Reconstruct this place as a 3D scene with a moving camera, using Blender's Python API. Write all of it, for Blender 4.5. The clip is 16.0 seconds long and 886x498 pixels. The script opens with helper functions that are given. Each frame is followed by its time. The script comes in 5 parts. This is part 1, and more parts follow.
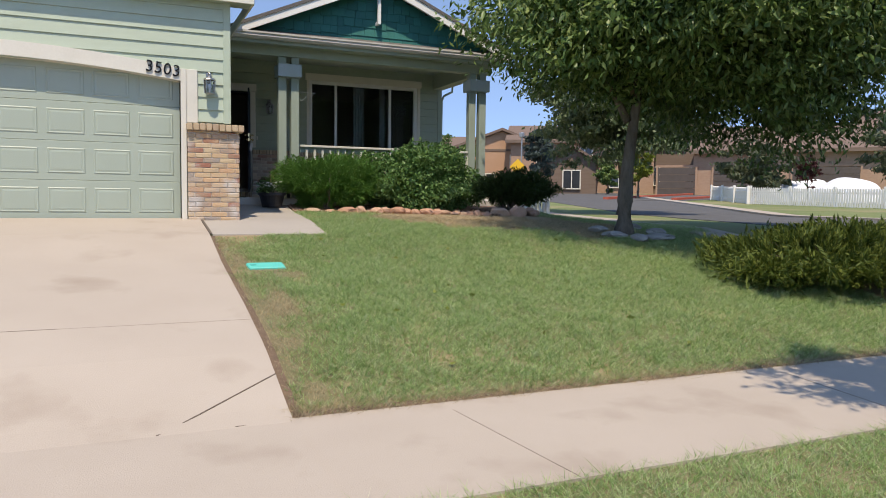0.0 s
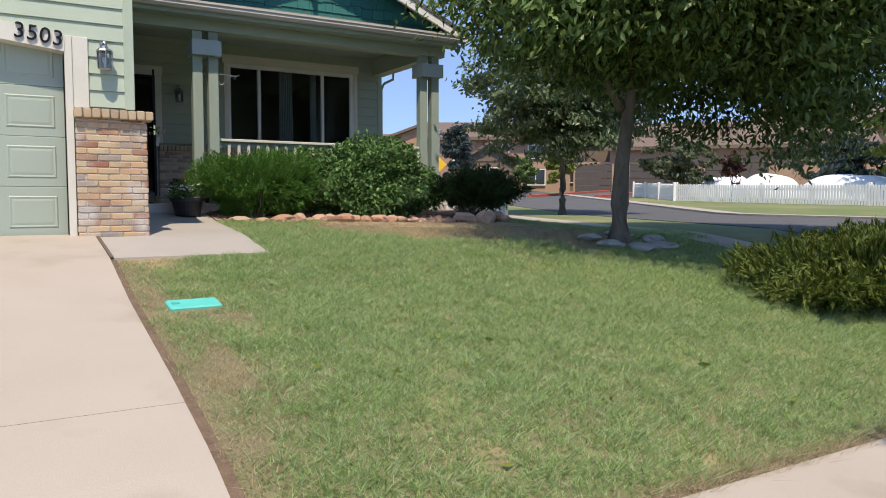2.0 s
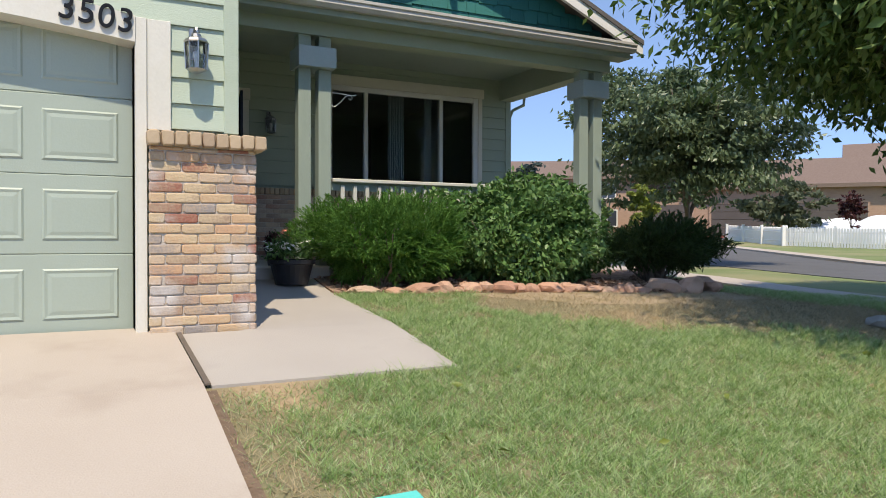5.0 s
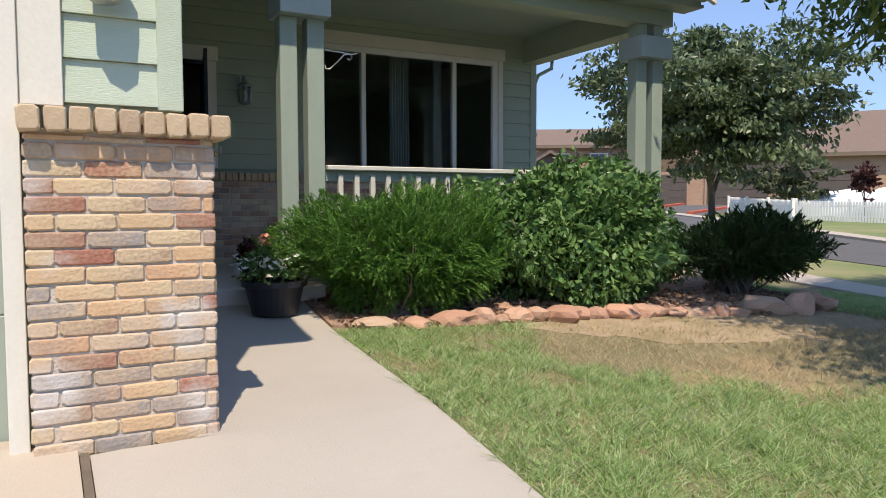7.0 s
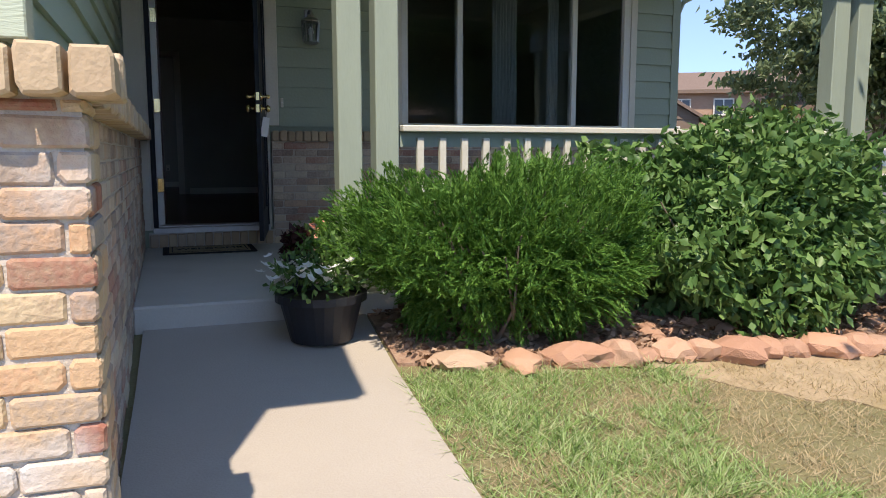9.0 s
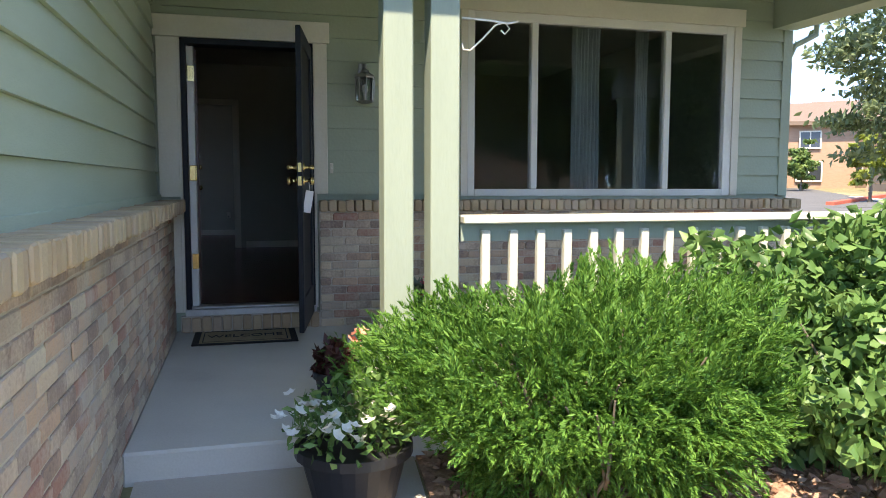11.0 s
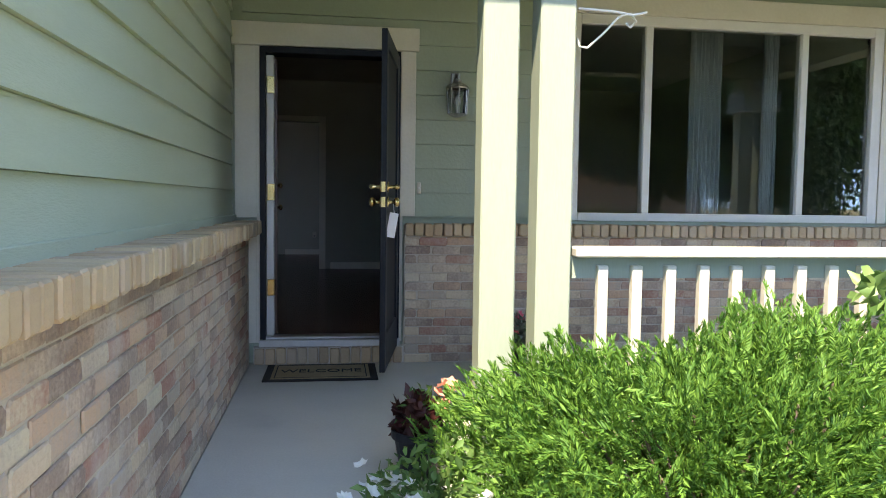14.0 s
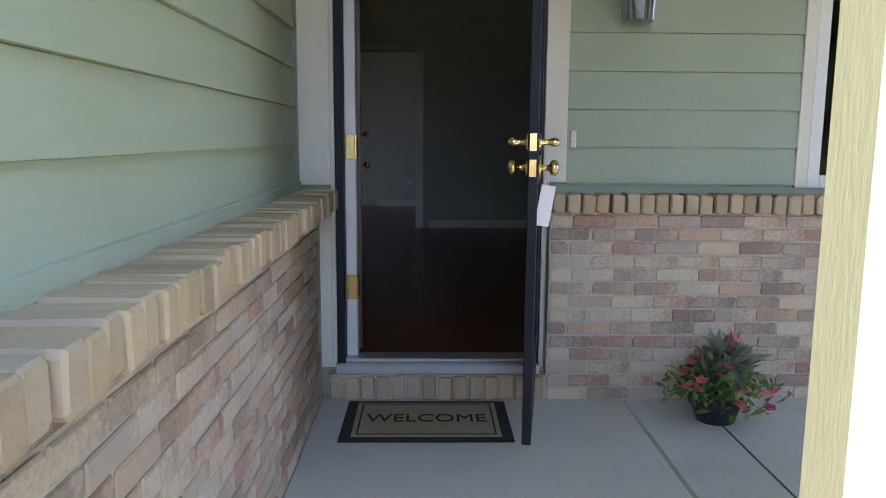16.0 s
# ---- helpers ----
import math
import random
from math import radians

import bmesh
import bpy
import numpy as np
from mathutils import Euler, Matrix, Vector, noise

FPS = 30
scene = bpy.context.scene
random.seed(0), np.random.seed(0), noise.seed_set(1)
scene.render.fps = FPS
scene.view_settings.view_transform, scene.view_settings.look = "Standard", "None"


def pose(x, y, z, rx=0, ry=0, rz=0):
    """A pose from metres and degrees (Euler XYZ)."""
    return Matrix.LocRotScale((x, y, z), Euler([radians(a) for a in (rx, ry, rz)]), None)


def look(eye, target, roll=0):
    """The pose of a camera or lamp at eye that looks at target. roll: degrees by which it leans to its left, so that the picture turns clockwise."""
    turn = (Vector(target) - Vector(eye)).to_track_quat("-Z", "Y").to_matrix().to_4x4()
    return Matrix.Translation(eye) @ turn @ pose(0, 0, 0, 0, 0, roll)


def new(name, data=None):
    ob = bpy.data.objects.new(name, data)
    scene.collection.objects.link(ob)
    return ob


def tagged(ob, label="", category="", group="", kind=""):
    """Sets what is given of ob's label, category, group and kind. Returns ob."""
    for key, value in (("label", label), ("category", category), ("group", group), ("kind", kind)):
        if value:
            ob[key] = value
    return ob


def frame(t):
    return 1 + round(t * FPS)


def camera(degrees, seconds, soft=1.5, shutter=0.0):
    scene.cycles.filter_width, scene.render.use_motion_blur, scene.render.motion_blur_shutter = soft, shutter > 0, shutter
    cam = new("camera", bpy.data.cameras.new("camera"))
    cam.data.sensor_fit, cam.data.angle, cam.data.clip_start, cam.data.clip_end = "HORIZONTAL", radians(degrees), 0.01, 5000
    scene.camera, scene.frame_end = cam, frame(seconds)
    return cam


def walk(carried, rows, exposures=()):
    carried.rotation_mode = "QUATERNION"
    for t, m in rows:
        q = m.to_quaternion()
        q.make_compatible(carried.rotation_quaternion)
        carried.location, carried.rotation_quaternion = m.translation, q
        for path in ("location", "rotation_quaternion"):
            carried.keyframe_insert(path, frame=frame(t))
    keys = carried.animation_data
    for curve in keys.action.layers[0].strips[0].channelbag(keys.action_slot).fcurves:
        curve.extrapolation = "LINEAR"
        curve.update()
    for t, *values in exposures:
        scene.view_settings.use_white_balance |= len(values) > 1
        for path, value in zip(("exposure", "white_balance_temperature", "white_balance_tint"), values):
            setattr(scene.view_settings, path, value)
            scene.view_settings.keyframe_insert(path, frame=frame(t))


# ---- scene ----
cam = camera(61.6, 16.0, soft=0.95)
METRES, EYE, TILT, LEAN, TURN = 13.0, 1.48, 0.0, 0.0, -23.6
ROWS = [
    (0.0, 0.0, 0.0, 0.0, 0.05, -3.79, -0.69),
    (0.5, -0.0128, 0.0443, 0.0004, -4.9, -3.58, -0.83),
    (1.0, -0.0241, 0.0845, 0.006, -7.74, -3.28, -0.66),
    (1.5, -0.0403, 0.1242, 0.0077, -8.41, -3.48, -0.28),
    (2.0, -0.0551, 0.1636, 0.0065, -7.1, -3.9, -0.07),
    (2.5, -0.0705, 0.2041, 0.0089, -4.45, -2.86, 0.24),
    (3.0, -0.0836, 0.243, 0.0091, -3.51, -2.01, 0.44),
    (3.5, -0.0945, 0.2848, 0.013, -1.57, -0.87, -0.05),
    (4.0, -0.1113, 0.3246, 0.0149, -1.72, -0.72, -0.49),
    (6.5, -0.1715, 0.5274, 0.0446, -5.86, -2.09, 1.14),
    (7.0, -0.1683, 0.5638, 0.0486, -4.83, -3.36, 0.12),
    (7.5, -0.1685, 0.5989, 0.0509, -3.02, -5.57, -0.16),
    (8.0, -0.1711, 0.6344, 0.0562, -2.45, -6.74, 0.87),
    (8.5, -0.1658, 0.6675, 0.061, -1.02, -7.11, 0.7),
    (9.0, -0.1621, 0.6991, 0.0617, 3.37, -7.37, -0.01),
    (11.5, -0.1675, 0.7737, 0.0901, 8.82, -3.9, -0.0),
    (12.0, -0.1684, 0.7732, 0.0902, 6.66, -2.15, -0.02),
    (12.5, -0.1687, 0.7729, 0.0903, 5.23, -1.02, -0.13),
    (13.0, -0.1713, 0.775, 0.0888, 5.05, -0.87, -0.39),
    (13.5, -0.175, 0.7907, 0.0848, 8.89, -2.08, -0.54),
    (14.0, -0.1805, 0.8161, 0.0883, 15.43, -3.66, -0.78),
    (14.5, -0.1948, 0.8457, 0.0896, 20.16, -5.75, -0.76),
    (15.0, -0.2091, 0.8769, 0.0899, 21.83, -7.69, -0.51),
    (15.5, -0.2229, 0.9094, 0.0924, 22.87, -8.6, -0.99),
    (16.0, -0.2421, 0.9397, 0.0957, 22.46, -8.54, -0.41),
]
walk(cam, [(t, pose(0, 0, EYE, TILT, LEAN, TURN) @ pose(METRES * x, METRES * y, METRES * z, 90 + pitch, roll, yaw)) for t, x, y, z, yaw, pitch, roll in ROWS],
     [(0.0, 1.10, 7600, 13), (3.0, 1.22, 7400, 12), (4.0, 1.24, 7400, 11), (7.0, 1.38, 7500, 13), (9.0, 1.68, 7600, 14), (11.3, 2.80, 8300, 12), (13.0, 2.90, 8600, 12), (14.5, 3.15, 8500, 14), (15.3, 3.3, 8600, 14), (16.0, 3.7, 8700, 19)])

# ---- world, sun, exposure ----
SUN_EL, SUN_AZ = 60.0, (-0.40, -0.917)
world = bpy.data.worlds.new("sky")
scene.world = world
world.use_nodes = True
wn = world.node_tree.nodes
sky = wn.new("ShaderNodeTexSky")
sky.sky_type = "NISHITA"
sky.sun_disc = False
sky.sun_elevation = radians(SUN_EL)
sky.sun_rotation = math.atan2(SUN_AZ[0], SUN_AZ[1])
sky.altitude = 2500
sky.air_density = 1.0
sky.dust_density = 0.0
sky.ozone_density = 3.0
wn["Background"].inputs["Strength"].default_value = 0.15
# thin mountain air: the clear blue of the upper sky reaches down to the horizon
sky_dir = wn.new("ShaderNodeTexCoord")
lift = wn.new("ShaderNodeVectorMath")
lift.operation = "ADD"
lift.inputs[1].default_value = (0, 0, 0.22)
world.node_tree.links.new(sky_dir.outputs["Generated"], lift.inputs[0])
world.node_tree.links.new(lift.outputs[0], sky.inputs["Vector"])
world.node_tree.links.new(sky.outputs[0], wn["Background"].inputs["Color"])
sun_data = bpy.data.lights.new("sun", "SUN")
sun_data.energy = 2.0
sun_data.angle = radians(0.6)
sun_data.color = (1.0, 0.95, 0.87)
sun = new("sun", sun_data)
ce = math.cos(radians(SUN_EL))
sun.matrix_world = look((SUN_AZ[0] * ce * 40, SUN_AZ[1] * ce * 40, 40 * math.sin(radians(SUN_EL))), (0, 0, 0))


# ---- materials ----
def mat(name, cols, scale=6.0, rough=0.8, bump=0.0, fine=60.0, metal=0.0, stretch=(1, 1, 1), per="none", spec=0.5, stain=None, stain_at=(0.55, 0.7), stain_scale=1.5):
    """Base colour from a ramp over coarse and fine noise; per: object or island random."""
    m = bpy.data.materials.new(name)
    m.use_nodes = True
    nt = m.node_tree
    n, l = nt.nodes, nt.links
    b = n["Principled BSDF"]
    b.inputs["Roughness"].default_value = rough
    b.inputs["Metallic"].default_value = metal
    b.inputs["Specular IOR Level"].default_value = spec
    tc = n.new("ShaderNodeTexCoord")
    mp = n.new("ShaderNodeMapping")
    mp.inputs["Scale"].default_value = stretch
    l.new(tc.outputs["Object"], mp.inputs["Vector"])
    a = n.new("ShaderNodeTexNoise")
    a.inputs["Scale"].default_value = scale
    a.inputs["Detail"].default_value = 4
    f = n.new("ShaderNodeTexNoise")
    f.inputs["Scale"].default_value = fine
    f.inputs["Detail"].default_value = 3
    l.new(mp.outputs[0], a.inputs["Vector"])
    l.new(mp.outputs[0], f.inputs["Vector"])
    mix = n.new("ShaderNodeMath")
    mix.operation = "MULTIPLY_ADD"
    mix.inputs[1].default_value = 0.4
    l.new(f.outputs["Fac"], mix.inputs[0])
    sc = n.new("ShaderNodeMath")
    sc.operation = "MULTIPLY"
    sc.inputs[1].default_value = 0.6
    l.new(a.outputs["Fac"], sc.inputs[0])
    l.new(sc.outputs[0], mix.inputs[2])
    fac = mix.outputs[0]
    ramp = n.new("ShaderNodeValToRGB")
    lo, hi = (0.3, 0.7)
    if per != "none":
        if per == "object":
            o = n.new("ShaderNodeObjectInfo")
        else:
            o = n.new("ShaderNodeNewGeometry")
        rnd = o.outputs["Random"] if per == "object" else o.outputs["Random Per Island"]
        mm = n.new("ShaderNodeMath")
        mm.operation = "MULTIPLY_ADD"
        mm.inputs[1].default_value = 0.25
        l.new(fac, mm.inputs[0])
        sb = n.new("ShaderNodeMath")
        sb.operation = "MULTIPLY"
        sb.inputs[1].default_value = 0.8
        l.new(rnd, sb.inputs[0])
        l.new(sb.outputs[0], mm.inputs[2])
        fac = mm.outputs[0]
        lo, hi = (0.06, 0.97)
    while len(ramp.color_ramp.elements) < len(cols):
        ramp.color_ramp.elements.new(0.5)
    for i, c in enumerate(cols):
        e = ramp.color_ramp.elements[i]
        e.position = lo + (hi - lo) * i / max(1, len(cols) - 1)
        e.color = (*c, 1)
    l.new(fac, ramp.inputs[0])
    col = ramp.outputs[0]
    if stain:
        s = n.new("ShaderNodeTexNoise")
        s.inputs["Scale"].default_value = stain_scale
        s.inputs["Detail"].default_value = 6
        place = n.new("ShaderNodeNewGeometry")
        l.new(place.outputs["Position"], s.inputs["Vector"])
        mr = n.new("ShaderNodeMapRange")
        mr.inputs["From Min"].default_value, mr.inputs["From Max"].default_value = stain_at
        l.new(s.outputs["Fac"], mr.inputs["Value"])
        mx = n.new("ShaderNodeMix")
        mx.data_type = "RGBA"
        l.new(mr.outputs[0], mx.inputs["Factor"])
        l.new(col, mx.inputs["A"])
        mx.inputs["B"].default_value = (*stain, 1)
        col = mx.outputs["Result"]
    l.new(col, b.inputs["Base Color"])
    if bump:
        bp = n.new("ShaderNodeBump")
        bp.inputs["Strength"].default_value = bump
        bp.inputs["Distance"].default_value = 0.01
        l.new(f.outputs["Fac"], bp.inputs["Height"])
        l.new(bp.outputs[0], b.inputs["Normal"])
    return m


def leaf_mat(name, cols, rough=0.45, trans=0.3, **more):
    m = mat(name, cols, scale=1.2, fine=5, rough=rough, per="island", spec=0.35, **more)
    n, l = m.node_tree.nodes, m.node_tree.links
    b = n["Principled BSDF"]
    out = n["Material Output"]
    t = n.new("ShaderNodeBsdfTranslucent")
    l.new(b.inputs["Base Color"].links[0].from_socket, t.inputs["Color"])
    mx = n.new("ShaderNodeMixShader")
    mx.inputs[0].default_value = trans
    l.new(b.outputs[0], mx.inputs[1])
    l.new(t.outputs[0], mx.inputs[2])
    l.new(mx.outputs[0], out.inputs["Surface"])
    return m


def glass_mat(name, tint, gloss_rough=0.0):
    m = bpy.data.materials.new(name)
    m.use_nodes = True
    n, l = m.node_tree.nodes, m.node_tree.links
    n.remove(n["Principled BSDF"])
    t = n.new("ShaderNodeBsdfTransparent")
    t.inputs[0].default_value = (*tint, 1)
    g = n.new("ShaderNodeBsdfGlossy")
    g.inputs["Roughness"].default_value = gloss_rough
    fr = n.new("ShaderNodeFresnel")
    fr.inputs["IOR"].default_value = 1.6
    mx = n.new("ShaderNodeMixShader")
    l.new(fr.outputs[0], mx.inputs[0])
    l.new(t.outputs[0], mx.inputs[1])
    l.new(g.outputs[0], mx.inputs[2])
    l.new(mx.outputs[0], n["Material Output"].inputs["Surface"])
    return m


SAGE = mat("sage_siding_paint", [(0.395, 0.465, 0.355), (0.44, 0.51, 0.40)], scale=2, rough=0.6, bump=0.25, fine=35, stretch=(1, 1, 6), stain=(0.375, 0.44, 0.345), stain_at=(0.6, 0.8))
# same sage paint as the siding, darker: porch shade put into the colour
SAGE_SHADED = mat("sage_paint_shaded", [(0.32, 0.375, 0.285), (0.35, 0.405, 0.315)], scale=3, rough=0.65, bump=0.2, fine=45)
SAGE_DOOR = mat("sage_garage_paint", [(0.345, 0.40, 0.325), (0.375, 0.43, 0.35)], scale=2, rough=0.45, bump=0.1, fine=80)
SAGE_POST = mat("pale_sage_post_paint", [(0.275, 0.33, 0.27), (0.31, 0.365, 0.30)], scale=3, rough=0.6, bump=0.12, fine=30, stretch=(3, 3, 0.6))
CAP_PAINT = mat("grey_sage_cap_paint", [(0.36, 0.42, 0.40), (0.40, 0.46, 0.44)], scale=4, rough=0.55, bump=0.2, fine=40)
CREAM = mat("cream_trim_paint", [(0.62, 0.59, 0.50), (0.70, 0.67, 0.58)], scale=3, rough=0.5, bump=0.15, fine=50)
WHITE = mat("white_trim_paint", [(0.74, 0.72, 0.66), (0.82, 0.80, 0.75)], scale=4, rough=0.5, bump=0.15, fine=60)
RAIL_PAINT = mat("cream_rail_paint", [(0.56, 0.54, 0.46), (0.64, 0.62, 0.54)], scale=4, rough=0.5, bump=0.2, fine=45)
VINYL = mat("white_window_vinyl", [(0.66, 0.66, 0.62), (0.72, 0.72, 0.68)], scale=3, rough=0.35)
TEAL = mat("teal_shingle_paint", [(0.012, 0.12, 0.105), (0.02, 0.165, 0.14)], scale=3, rough=0.7, bump=0.3, fine=50, stretch=(6, 1, 1), per="object")
ROOF = mat("weathered_asphalt_shingle", [(0.10, 0.09, 0.08), (0.17, 0.155, 0.14)], scale=8, rough=0.95, bump=0.6, fine=120)
GUTTER = mat("beige_gutter_metal", [(0.46, 0.43, 0.38), (0.53, 0.50, 0.44)], scale=3, rough=0.4)
BRICKS = [(0.48, 0.31, 0.19), (0.55, 0.36, 0.21), (0.53, 0.39, 0.24), (0.34, 0.27, 0.22), (0.55, 0.33, 0.19), (0.56, 0.43, 0.27), (0.38, 0.26, 0.175), (0.32, 0.12, 0.08), (0.52, 0.36, 0.22), (0.30, 0.265, 0.24), (0.56, 0.41, 0.27), (0.36, 0.31, 0.27)]
BRICK = mat("tumbled_clay_brick", BRICKS, scale=9, rough=0.9, bump=0.5, fine=70, per="object", stain=(0.56, 0.52, 0.48), stain_at=(0.57, 0.76), stain_scale=3.2)
PORCH_BRICKS = [(0.5, 0.375, 0.275), (0.6, 0.488, 0.362), (0.3, 0.225, 0.188), (0.587, 0.475, 0.375), (0.25, 0.181, 0.156), (0.55, 0.375, 0.263), (0.425, 0.356, 0.3), (0.6, 0.525, 0.4), (0.375, 0.188, 0.144), (0.525, 0.425, 0.338)]
PORCH_BRICK = mat("weathered_porch_brick", PORCH_BRICKS, scale=9, rough=0.9, bump=0.5, fine=70, per="object", stain=(0.50, 0.46, 0.42), stain_at=(0.60, 0.8), stain_scale=3)
CAP_BRICK = mat("tan_cap_brick", [(0.36, 0.26, 0.18), (0.46, 0.34, 0.22), (0.53, 0.41, 0.27), (0.44, 0.34, 0.25), (0.52, 0.37, 0.23)], scale=10, rough=0.9, bump=0.4, fine=60, per="object")
MORTAR = mat("grey_mortar", [(0.46, 0.40, 0.33), (0.55, 0.49, 0.42)], scale=12, rough=0.95, bump=0.6, fine=90)
CONC = mat("pale_concrete", [(0.41, 0.345, 0.28), (0.46, 0.395, 0.325)], scale=1.1, rough=0.9, bump=0.25, fine=110, stain=(0.33, 0.265, 0.205), stain_at=(0.56, 0.80), stain_scale=1.3)
CONC_WALK = mat("broom_finished_concrete", [(0.37, 0.33, 0.285), (0.42, 0.38, 0.33)], scale=1.5, rough=0.9, bump=0.25, fine=110, stain=(0.34, 0.30, 0.26), stain_at=(0.62, 0.8))
PORCH = mat("grey_porch_concrete", [(0.48, 0.465, 0.42), (0.56, 0.545, 0.495)], scale=2, rough=0.7, bump=0.2, fine=90, stain=(0.42, 0.405, 0.37), stain_at=(0.55, 0.75), stain_scale=1.6)
JOINT = mat("dark_joint_filler", [(0.10, 0.08, 0.06), (0.16, 0.12, 0.09)], scale=10, rough=0.95)
SOIL = mat("lawn_soil", [(0.15, 0.145, 0.065), (0.23, 0.195, 0.105)], scale=2.0, rough=1.0, bump=0.8, fine=60, stain=(0.36, 0.26, 0.15), stain_at=(0.56, 0.68), stain_scale=0.9)
FAR_GRASS = mat("mown_grass_far", [(0.12, 0.16, 0.05), (0.20, 0.23, 0.085)], scale=0.6, rough=1.0, bump=0.8, fine=25, stain=(0.25, 0.23, 0.11), stain_at=(0.48, 0.66), stain_scale=0.35)
MULCH = mat("bark_and_gravel_bed", [(0.16, 0.09, 0.06), (0.32, 0.20, 0.14), (0.42, 0.30, 0.22)], scale=14, rough=1.0, bump=1.0, fine=60)
STONE = mat("red_sandstone", [(0.52, 0.27, 0.17), (0.58, 0.36, 0.25), (0.44, 0.24, 0.16), (0.55, 0.40, 0.29)], scale=6, rough=0.95, bump=0.8, fine=40, per="object")
ASPHALT = mat("worn_asphalt", [(0.085, 0.083, 0.08), (0.12, 0.117, 0.112)], scale=1.0, rough=0.95, bump=0.4, fine=120)
RED_PAINT = mat("red_kerb_paint", [(0.42, 0.08, 0.045), (0.5, 0.12, 0.07)], scale=4, rough=0.8)
BARK = mat("grey_brown_bark", [(0.09, 0.07, 0.05), (0.20, 0.165, 0.125)], scale=9, rough=1.0, bump=1.0, fine=35, stretch=(1, 1, 0.25))
TREE_LEAF = leaf_mat("ash_leaf", [(0.045, 0.09, 0.023), (0.105, 0.18, 0.045), (0.24, 0.31, 0.10)], rough=0.4, trans=0.26)
PEAR_LEAF = leaf_mat("pear_leaf", [(0.08, 0.12, 0.055), (0.13, 0.18, 0.085), (0.20, 0.25, 0.13)], rough=0.35)
JUNIPER = leaf_mat("juniper_spray", [(0.045, 0.135, 0.024), (0.095, 0.23, 0.04), (0.17, 0.33, 0.06)], rough=0.6, trans=0.35)
SPREADER = leaf_mat("spreading_juniper_spray", [(0.04, 0.075, 0.014), (0.10, 0.14, 0.022), (0.20, 0.23, 0.04)], rough=0.6, trans=0.3)
JUNIPER_DARK = leaf_mat("yew_spray", [(0.025, 0.055, 0.017), (0.045, 0.085, 0.024), (0.07, 0.115, 0.03)], rough=0.6)
SHRUB = leaf_mat("broad_shrub_leaf", [(0.05, 0.125, 0.035), (0.105, 0.21, 0.06), (0.19, 0.31, 0.10)], rough=0.42, trans=0.3)
SPRUCE = leaf_mat("blue_spruce_needle", [(0.045, 0.07, 0.06), (0.08, 0.11, 0.10)], rough=0.6)
OLIVE = leaf_mat("olive_leaf", [(0.08, 0.10, 0.05), (0.13, 0.15, 0.08)])
YELLOW_LEAF = leaf_mat("yellow_green_leaf", [(0.16, 0.20, 0.03), (0.24, 0.28, 0.05)])
PLUM = leaf_mat("plum_leaf", [(0.05, 0.015, 0.015), (0.10, 0.03, 0.025)])
GRASS = leaf_mat("grass_blade", [(0.12, 0.22, 0.06), (0.27, 0.41, 0.13), (0.41, 0.56, 0.22), (0.52, 0.63, 0.33), (0.64, 0.62, 0.40)], rough=0.5, trans=0.48, stain=(0.17, 0.29, 0.085), stain_at=(0.48, 0.70), stain_scale=22)
DRY = leaf_mat("dry_grass_blade", [(0.44, 0.35, 0.21), (0.57, 0.47, 0.30)], rough=0.8, trans=0.4)
BLACK = mat("black_enamel", [(0.006, 0.007, 0.009), (0.010, 0.011, 0.014)], scale=3, rough=0.55, spec=0.2)
NAVY = mat("dark_navy_door_paint", [(0.007, 0.010, 0.016), (0.011, 0.015, 0.022)], scale=3, rough=0.5, spec=0.25)
BRASS = mat("polished_brass", [(0.75, 0.55, 0.25), (0.85, 0.65, 0.32)], scale=8, rough=0.18, metal=1.0)
PEWTER = mat("brushed_pewter", [(0.35, 0.34, 0.32), (0.45, 0.44, 0.42)], scale=8, rough=0.35, metal=1.0)
STEEL = mat("galvanised_steel", [(0.5, 0.5, 0.5), (0.6, 0.6, 0.6)], scale=8, rough=0.4, metal=0.8)
MAT_TAN = mat("tan_coir", [(0.34, 0.27, 0.16), (0.42, 0.34, 0.21)], scale=20, rough=1.0, bump=1.0, fine=250)
MAT_BLACK = mat("black_rubber_coir", [(0.012, 0.012, 0.012), (0.025, 0.024, 0.022)], scale=20, rough=0.95, bump=0.8, fine=250)
POT = mat("black_plastic_pot", [(0.012, 0.013, 0.017), (0.022, 0.023, 0.028)], scale=5, rough=0.5)
WHITE_PETAL = leaf_mat("white_petal", [(0.75, 0.75, 0.70), (0.85, 0.85, 0.82)], rough=0.6)
PINK_PETAL = leaf_mat("pink_petal", [(0.65, 0.06, 0.14), (0.75, 0.16, 0.22)], rough=0.6)
CORAL_PETAL = leaf_mat("coral_petal", [(0.75, 0.25, 0.17), (0.8, 0.38, 0.28)], rough=0.6)
TURQ = mat("turquoise_plastic", [(0.07, 0.50, 0.42), (0.10, 0.58, 0.49)], scale=5, rough=0.55, bump=0.2, fine=80)
CURTAIN = mat("grey_curtain_cloth", [(0.42, 0.46, 0.47), (0.52, 0.56, 0.57)], scale=4, rough=0.9, bump=0.2, fine=200)
GREYWALL = mat("grey_room_paint", [(0.46, 0.45, 0.40), (0.50, 0.49, 0.44)], scale=2, rough=0.85)
DARKWOOD = mat("dark_cherry_floor", [(0.085, 0.020, 0.009), (0.15, 0.036, 0.015)], scale=5, rough=0.25, fine=40, stretch=(8, 0.7, 1))
TAGPAPER = mat("white_tag", [(0.7, 0.7, 0.7), (0.78, 0.78, 0.78)], scale=5, rough=0.7)
